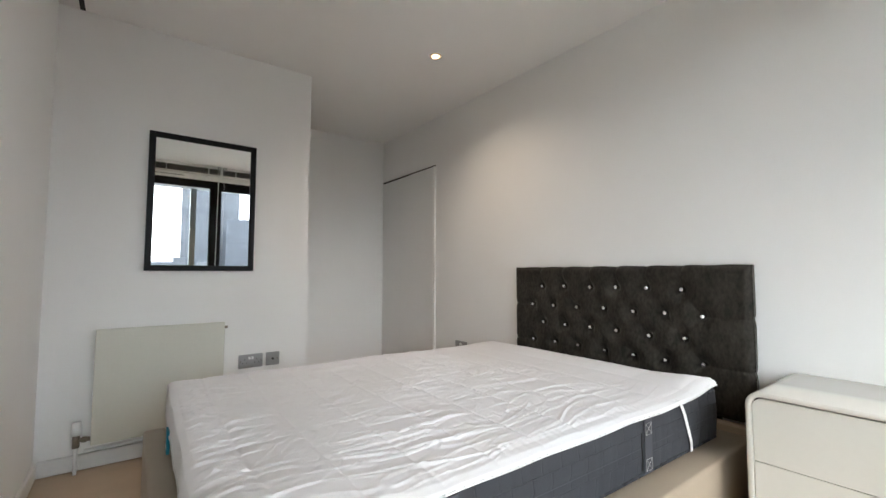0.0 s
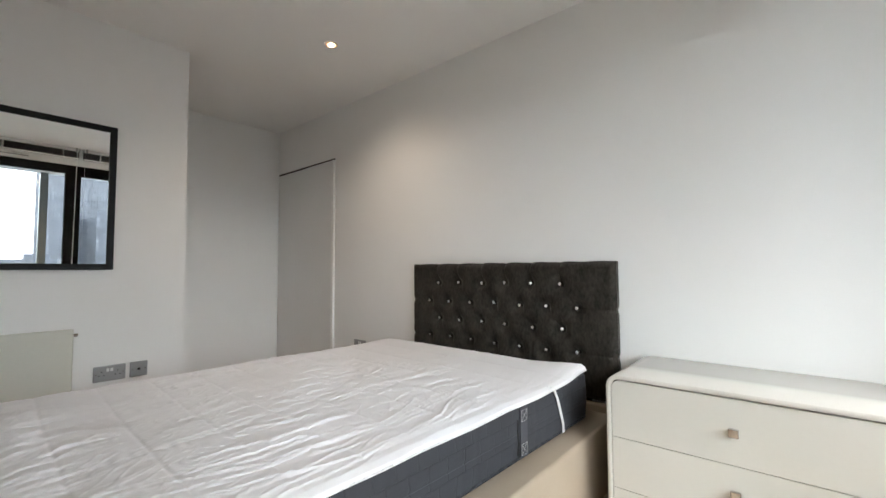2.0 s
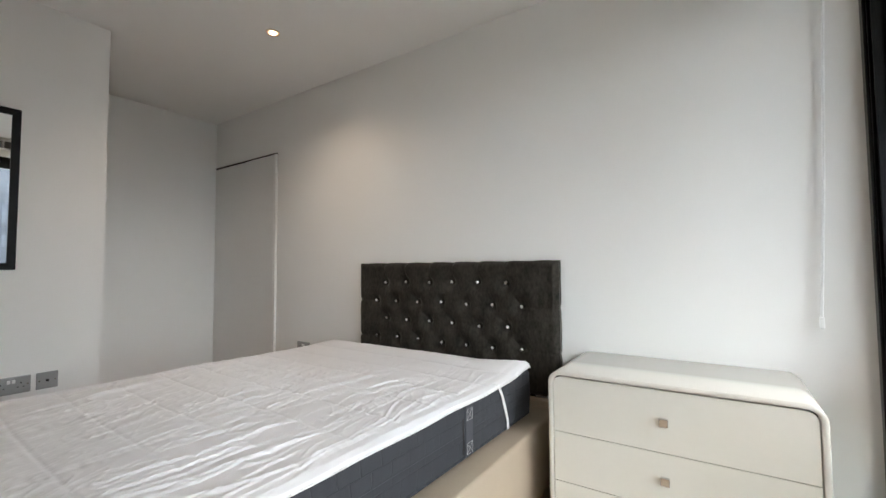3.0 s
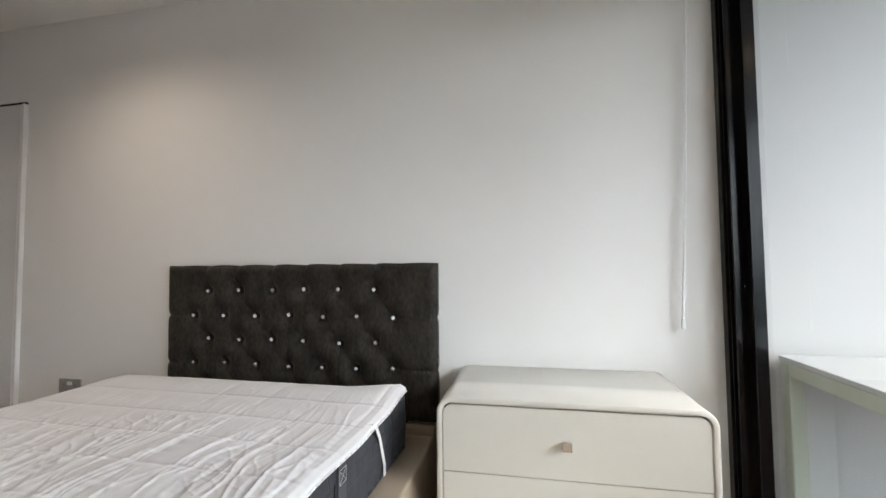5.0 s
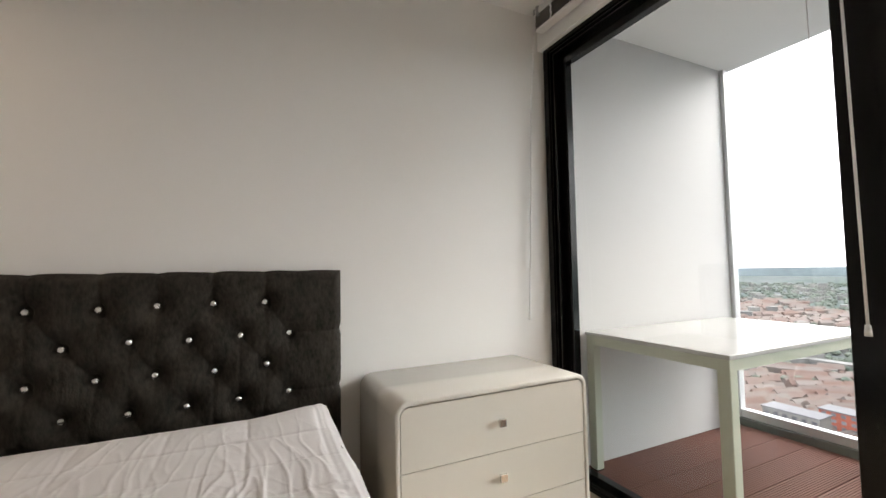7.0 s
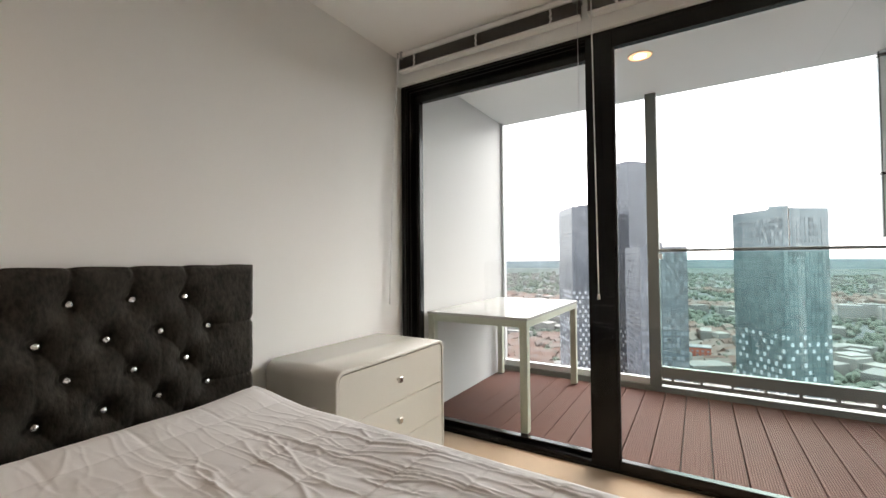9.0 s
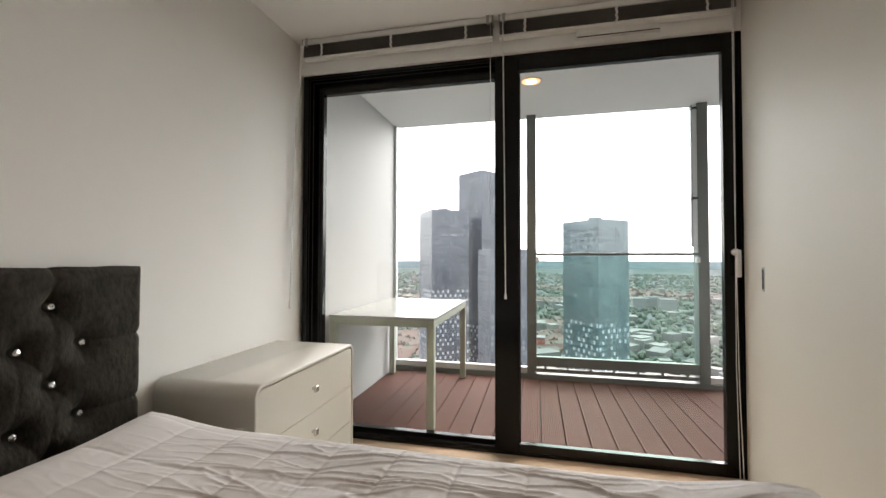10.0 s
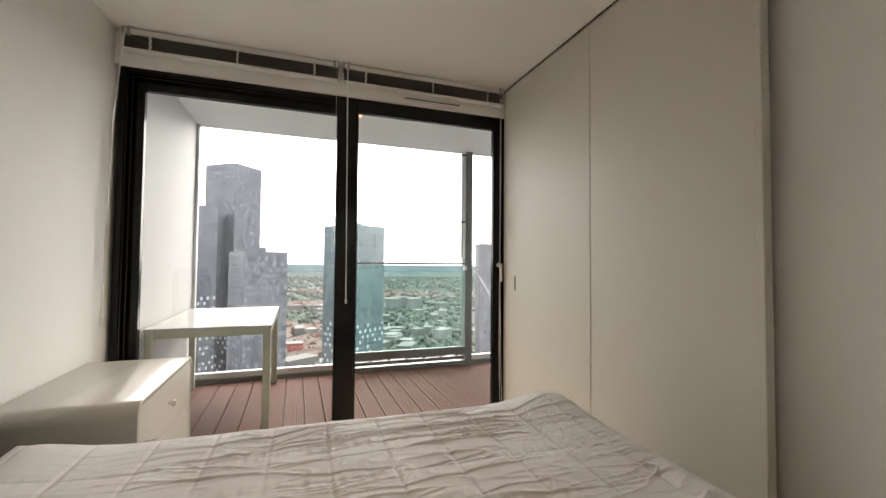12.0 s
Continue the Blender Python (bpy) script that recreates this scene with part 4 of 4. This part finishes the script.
# ---- city ----
def island_material(name, a, b, rough=0.6, spread=None):
    m = bpy.data.materials.new(name)
    m.use_nodes = True
    n, l = m.node_tree.nodes, m.node_tree.links
    geo, ramp = n.new("ShaderNodeNewGeometry"), n.new("ShaderNodeValToRGB")
    ramp.color_ramp.elements[0].color, ramp.color_ramp.elements[1].color = (*a, 1), (*b, 1)
    if spread:
        ramp.color_ramp.elements[0].position, ramp.color_ramp.elements[1].position = spread
    l.new(geo.outputs["Random Per Island"], ramp.inputs[0])
    p = n["Principled BSDF"]
    l.new(ramp.outputs[0], p.inputs["Base Color"])
    p.inputs["Roughness"].default_value = rough
    return m


def ground_material():
    m = bpy.data.materials.new("city_ground")
    m.use_nodes = True
    n, l = m.node_tree.nodes, m.node_tree.links
    co = n.new("ShaderNodeTexCoord")
    a, b, v = n.new("ShaderNodeTexNoise"), n.new("ShaderNodeTexNoise"), n.new("ShaderNodeTexVoronoi")
    a.inputs["Scale"].default_value, b.inputs["Scale"].default_value, v.inputs["Scale"].default_value = 0.004, 0.03, 0.012
    a.inputs["Detail"].default_value = 6
    for t in (a, b, v):
        l.new(co.outputs["Object"], t.inputs[0])
    r1, r2, r3 = n.new("ShaderNodeValToRGB"), n.new("ShaderNodeValToRGB"), n.new("ShaderNodeMixRGB")
    r1.color_ramp.elements[0].color, r1.color_ramp.elements[1].color = (0.050, 0.067, 0.064, 1), (0.085, 0.104, 0.096, 1)
    r1.color_ramp.elements[0].position, r1.color_ramp.elements[1].position = 0.35, 0.65
    r2.color_ramp.elements[0].color, r2.color_ramp.elements[1].color = (0.075, 0.086, 0.093, 1), (0.125, 0.130, 0.134, 1)
    l.new(b.outputs[0], r1.inputs[0]), l.new(v.outputs["Color"], r2.inputs[0])
    k = n.new("ShaderNodeMapRange")
    k.inputs[1].default_value, k.inputs[2].default_value = 0.46, 0.56
    l.new(a.outputs[0], k.inputs[0]), l.new(k.outputs[0], r3.inputs[0])
    l.new(r1.outputs[0], r3.inputs[1]), l.new(r2.outputs[0], r3.inputs[2])
    l.new(r3.outputs[0], n["Principled BSDF"].inputs["Base Color"])
    n["Principled BSDF"].inputs["Roughness"].default_value = 1.0
    n["Principled BSDF"].inputs["Specular IOR Level"].default_value = 0.0
    return m


GZ = -100.0
structure(box("ground", -4200, 4200, -4400, 200, GZ - 1, GZ, ground_material()), "flat hazy green and brick-red city ground far below")
# backdrop strip; its pale blue-grey colour stands in for distance haze
structure(box("backdrop_hills", -4200, 4200, -4405, -4395, GZ, -22, material("haze_tinted_hills", (0.15, 0.185, 0.20), 1.0, vary=0.25, scale=0.004, fine=0.02, bump=0)), "far horizon hills with blue-green haze painted into their colour")
M_ROAD = material("asphalt_road", (0.12, 0.12, 0.12), 0.9, vary=0.1, scale=0.05, fine=1, bump=0)


def at(b, d):
    """The place at bearing b degrees (from straight out, towards -x) and d metres from the window."""
    return -math.sin(radians(b)) * d + 0.7, -math.cos(radians(b)) * d + 1.9


def box_soup(name, items, mat, label):
    """Many boxes with optional gable roofs in one mesh; items: x, y, w, d, z0, h, turn, gable."""
    verts, faces = [], []
    for x, y, w, d, z0, h, a, gable in items:
        c, s_ = math.cos(a), math.sin(a)
        k = len(verts)
        for z in (z0, z0 + h):
            for u, v in ((-w, -d), (w, -d), (w, d), (-w, d)):
                verts.append((x + (u * c - v * s_) / 2, y + (u * s_ + v * c) / 2, z))
        faces += [(k, k + 1, k + 5, k + 4), (k + 1, k + 2, k + 6, k + 5), (k + 2, k + 3, k + 7, k + 6), (k + 3, k, k + 4, k + 7)]
        if gable:
            for u in (-w, w):
                verts.append((x + u * c / 2, y + u * s_ / 2, z0 + h + gable))
            faces += [(k + 4, k + 5, k + 9, k + 8), (k + 6, k + 7, k + 8, k + 9), (k + 5, k + 6, k + 9), (k + 7, k + 4, k + 8)]
        else:
            faces.append((k + 4, k + 5, k + 6, k + 7))
    me = bpy.data.meshes.new(name)
    me.from_pydata(verts, [], faces)
    me.materials.append(mat)
    ob = new(name, me)
    return tagged(ob, label, kind="stuff")


def clump_soup(name, items, mat, label):
    """Many uneven low-poly tree crowns in one mesh; items: x, y, radius, height."""
    bm = bmesh.new()
    bmesh.ops.create_icosphere(bm, subdivisions=2, radius=1)
    bv = [v.co.copy() for v in bm.verts]
    bf = [[v.index for v in f.verts] for f in bm.faces]
    bm.free()
    verts, faces = [], []
    for i, (x, y, r, h) in enumerate(items):
        k = len(verts)
        for v in bv:
            f = 1 + 0.45 * noise.noise(v * 1.9 + Vector((i * 1.3, 0, 0)))
            verts.append((x + v.x * r * f, y + v.y * r * f, GZ + h * 0.55 + v.z * h * 0.5 * f))
        faces += [tuple(k + q for q in f) for f in bf]
    me = bpy.data.meshes.new(name)
    me.from_pydata(verts, [], faces)
    me.materials.append(mat)
    return tagged(new(name, me), label, kind="stuff")


rng = random.Random(11)
houses, blocks, trees = [], [], []
for _ in range(17000):
    b, d = rng.uniform(-48, 46), 240 + 2700 * rng.random() ** 1.5
    x, y = at(b, d)
    town = noise.noise(Vector((x * 0.0028, y * 0.0028, 5.0)))
    s_ = 1 + d / 1500
    if town > 0.05 and d < 1500 and rng.random() < 0.62:
        houses.append((x, y, rng.uniform(9, 20) * s_, rng.uniform(7, 9), GZ, rng.uniform(5, 7), 0.5 + round(town * 6) * 0.4, rng.uniform(2.5, 4)))
    elif rng.random() < 0.05:
        blocks.append((x, y, rng.uniform(12, 34), rng.uniform(10, 18), GZ, rng.uniform(6, 17), rng.uniform(0, 3), 0))
    elif town < 0.22 or d > 1500:
        trees.append((x, y, rng.uniform(2.4, 5.2) * (0.75 + 0.25 * s_), rng.uniform(5, 10)))
M_ROOFS = island_material("brick_and_tile_roofs", (0.100, 0.058, 0.047), (0.125, 0.112, 0.105), 0.95)
M_BLOCKS = island_material("pale_city_blocks", (0.085, 0.085, 0.085), (0.15, 0.147, 0.14), 0.85)
M_TREES = island_material("tree_canopy", (0.046, 0.062, 0.050), (0.075, 0.092, 0.072), 0.95)
box_soup("houses", houses, M_ROOFS, "rows of small brick houses far below in the haze")
box_soup("city_blocks", blocks, M_BLOCKS, "pale low commercial blocks spread through the distant city")
clump_soup("far_woods", trees[:9000], M_TREES, "dark green tree canopy between the distant streets")
for b0, d0, b1, d1, w in ((-5, 330, 40, 520, 14), (10, 300, 30, 900, 12), (-2, 420, 6, 1500, 16), (0, 700, 45, 820, 16), (16, 380, 45, 350, 26)):
    (xa, ya), (xb, yb) = at(b0, d0), at(b1, d1)
    d = Vector((xb - xa, yb - ya, 0))
    s_ = Vector((-d.y, d.x, 0)).normalized() * w / 2
    bm = bmesh.new()
    bm.faces.new([bm.verts.new(p) for p in ((xa - s_.x, ya - s_.y, GZ + 0.4), (xb - s_.x, yb - s_.y, GZ + 0.4), (xb + s_.x, yb + s_.y, GZ + 0.4), (xa + s_.x, ya + s_.y, GZ + 0.4))])
    structure(part("road", bm, M_ROAD), "pale grey main road crossing the city")

M_CLAD = material("dark_grey_cladding", (0.058, 0.065, 0.079), 0.4, vary=0.15, scale=0.05, fine=0.6, bump=0)
M_CLAD2 = material("blue_grey_glass_cladding", (0.085, 0.115, 0.125), 0.25, vary=0.2, scale=0.04, fine=0.5, bump=0)
M_WIN = island_material("tower_windows", (0.030, 0.035, 0.044), (0.135, 0.148, 0.172), 0.4, (0.2, 1.0))
M_WIN2 = island_material("tower_windows_pale", (0.040, 0.055, 0.062), (0.13, 0.158, 0.168), 0.4, (0.2, 1.0))
M_LATTICE = material("pale_lattice_panel", (0.36, 0.38, 0.41), 0.6, vary=0.1, scale=0.1, bump=0)
M_CONC = material("raw_concrete_frame", (0.10, 0.10, 0.11), 0.8, vary=0.1, scale=0.1, fine=1, bump=0)


def tower(b0, bc, b1, d, top, split, clad, win, label, floor_h=3.1, bay=1.5, fins=False, low=-200):
    """A rectangular tower whose near corner stands at bearing bc; its faces end at bearings b0 and b1."""
    P = Vector((*at(bc, d), 0))
    r = Vector((-math.sin(radians(bc)), -math.cos(radians(bc)), 0))
    tl = Vector((math.cos(radians(bc)), -math.sin(radians(bc)), 0))
    f = radians(split)
    ul, ur = math.cos(f) * tl + math.sin(f) * r, -math.sin(f) * tl + math.cos(f) * r
    eye = Vector((0.7, 1.9, 0))

    def reach(u, b):
        t = Vector((-math.sin(radians(b)), -math.cos(radians(b)), 0))
        w = P - eye
        return -(w.x * t.y - w.y * t.x) / (u.x * t.y - u.y * t.x)
    L, R = abs(reach(ul, b0)), abs(reach(ur, b1))
    e = empty("tower_block", P.x, P.y, GZ, label, "building", "towers beyond the balcony")
    bm = bmesh.new()
    lo = [bm.verts.new((q.x, q.y, GZ)) for q in (P, P + ur * R, P + ur * R + ul * L, P + ul * L)]
    hi = [bm.verts.new((v.co.x, v.co.y, top)) for v in lo]
    for k in range(4):
        bm.faces.new((lo[k], lo[(k + 1) % 4], hi[(k + 1) % 4], hi[k]))
    bm.faces.new(hi)
    bmesh.ops.recalc_face_normals(bm, faces=bm.faces)
    part("wall", bm, clad, e)
    bm = bmesh.new()
    c = P + ur * R * 0.5 + ul * L * 0.5
    box_bm(bm, c.x - 4, c.x + 4, c.y - 4, c.y + 4, top, top + 2.5)
    part("roof_plant", bm, clad, e)
    for side, (u, ln, out) in enumerate(((ul, L, -ur), (ur, R, -ul))):
        verts, faces = [], []
        n = max(2, int(ln / bay))
        w = ln / n
        rr = random.Random(int(top * 10) + side)
        z = max(GZ, -95)
        pale_v, pale_f = [], []
        k_floor = 0
        while z + floor_h < top - 1:
            for k in range(n):
                if rr.random() < (0.5 if fins and (k + k_floor) % 2 else 0.12):
                    continue
                a0, a1 = (k + 0.16) * w, (k + 0.84) * w
                z0, z1 = z + 0.25 * floor_h, z + (0.80 + 0.12 * rr.random()) * floor_h
                into, made = (verts, faces)
                if z < low and (k + k_floor) % 2 == 0 and rr.random() < 0.75:
                    into, made = (pale_v, pale_f)
                i = len(into)
                for q, zz in ((a0, z0), (a1, z0), (a1, z1), (a0, z1)):
                    v = P + u * q + out * 0.18
                    into.append((v.x, v.y, zz))
                for q, zz in ((a0, z0), (a1, z0), (a1, z1), (a0, z1)):
                    v = P + u * q - out * 0.02
                    into.append((v.x, v.y, zz))
                made += [(i, i + 1, i + 2, i + 3), (i, i + 4, i + 5, i + 1), (i + 1, i + 5, i + 6, i + 2), (i + 2, i + 6, i + 7, i + 3), (i + 3, i + 7, i + 4, i)]
            z += floor_h
            k_floor += 1
        me = bpy.data.meshes.new("windows")
        me.from_pydata(verts, [], faces)
        me.materials.append(win)
        ob = new("windows", me)
        ob.parent = e
        ob.matrix_parent_inverse = e.matrix_world.inverted()
        tagged(ob, kind="stuff")
        if pale_v:
            me = bpy.data.meshes.new("lattice_panels")
            me.from_pydata(pale_v, [], pale_f)
            me.materials.append(M_LATTICE)
            ob = new("lattice_panels", me)
            ob.parent = e
            ob.matrix_parent_inverse = e.matrix_world.inverted()
            tagged(ob, kind="stuff")
    return e


tower(-16.0, -14.3, -9.2, 300, 37, 72, M_CLAD, M_WIN, "dark grey lattice-fronted residential tower in the haze", floor_h=3.2, bay=1.9, fins=True, low=-24)
tower(-10.6, -7.4, -4.4, 330, 72, 45, M_CLAD, M_WIN, "tallest dark residential tower with speckled glass facades", floor_h=3.3, bay=2.1, fins=True, low=-55)
tower(-7.9, -6.2, -1.1, 235, 6.5, 72, M_CLAD, M_WIN, "nearer dark tower with vertical striped facade", bay=2.0)
tower(3.4, 7.8, 11.4, 262, 25, 45, M_CLAD2, M_WIN2, "blue-grey glazed residential tower behind the balustrade", floor_h=3.4, bay=2.2, low=-40)
tower(24.0, 24.6, 34.0, 330, 17, 75, M_CONC, M_WIN, "unfinished grey concrete tower beside a crane", bay=3.0)


def crane():
    e = empty("tower_crane", -132, -262, GZ, "pale lattice tower crane beside the unfinished concrete tower", "crane")
    bm = bmesh.new()
    for dx in (-0.8, 0.8):
        for dy in (-0.8, 0.8):
            cyl_bm(bm, (-132 + dx, -262 + dy, GZ), (-132 + dx, -262 + dy, -26), 0.16, seg=4)
    for k in range(24):
        z = GZ + 3 * k
        cyl_bm(bm, (-132.8, -261.2, z), (-131.2, -261.2, z + 3), 0.1, seg=4)
    part("mast", bm, M_CONC, e)
    bm = bmesh.new()
    a, b = Vector((-133, -262, -28)), Vector((-119.8, -262, -7.9))
    for o in (-0.5, 0.5):
        cyl_bm(bm, a + Vector((o, 0, 0)), b + Vector((o * 0.4, 0, 0)), 0.16, seg=4)
    for k in range(12):
        p, q = a.lerp(b, k / 12), a.lerp(b, (k + 1) / 12)
        cyl_bm(bm, p + Vector((-0.45, 0, 0)), q + Vector((0.45, 0, 0)), 0.1, seg=4)
    part("jib", bm, M_LATTICE, e, "raised pale lattice jib")
    part("cab", box_bm(bmesh.new(), -134, -131, -263.5, -260.5, -31, -28, 0.1, 1), M_LATTICE, e)


crane()


def red_block(b, d, w, dep, h, mat, label):
    x, y = at(b, d)
    e = empty("city_building", x, y, GZ, label, "building", "larger buildings below the towers")
    part("wall", box_bm(bmesh.new(), x - w / 2, x + w / 2, y - dep / 2, y + dep / 2, GZ, GZ + h), mat, e)
    part("roof", box_bm(bmesh.new(), x - w / 2 - 0.5, x + w / 2 + 0.5, y - dep / 2 - 0.5, y + dep / 2 + 0.5, GZ + h + 0.01, GZ + h + 0.8), M_CONC, e)
    n = int(w / 4)
    for k in range(n):
        bm = bmesh.new()
        for f in range(int(h / 3.4)):
            x0 = x - w / 2 + (k + 0.25) * w / n
            box_bm(bm, x0, x0 + w / n * 0.5, y + dep / 2 - 0.1, y + dep / 2 + 0.12, GZ + 1 + f * 3.4, GZ + 2.8 + f * 3.4)
        part("window", bm, M_WIN, e)
    return e


M_REDBRICK = material("red_brick_block", (0.26, 0.07, 0.045), 0.8, vary=0.15, scale=0.1, fine=1, bump=0)
red_block(-0.6, 470, 26, 14, 15, M_REDBRICK, "low red brick block among dark trees")
red_block(-20.5, 330, 22, 12, 17, M_REDBRICK, "red brick block with grey roof beside the road")
red_block(-24.5, 300, 26, 12, 21, M_BLOCKS, "pale apartment block with rows of windows")
for b, d in ((12.6, 900), (14.2, 940), (15.6, 900)):
    red_block(b, d, 30, 16, 24, M_BLOCKS, "pale distant slab block above green trees")
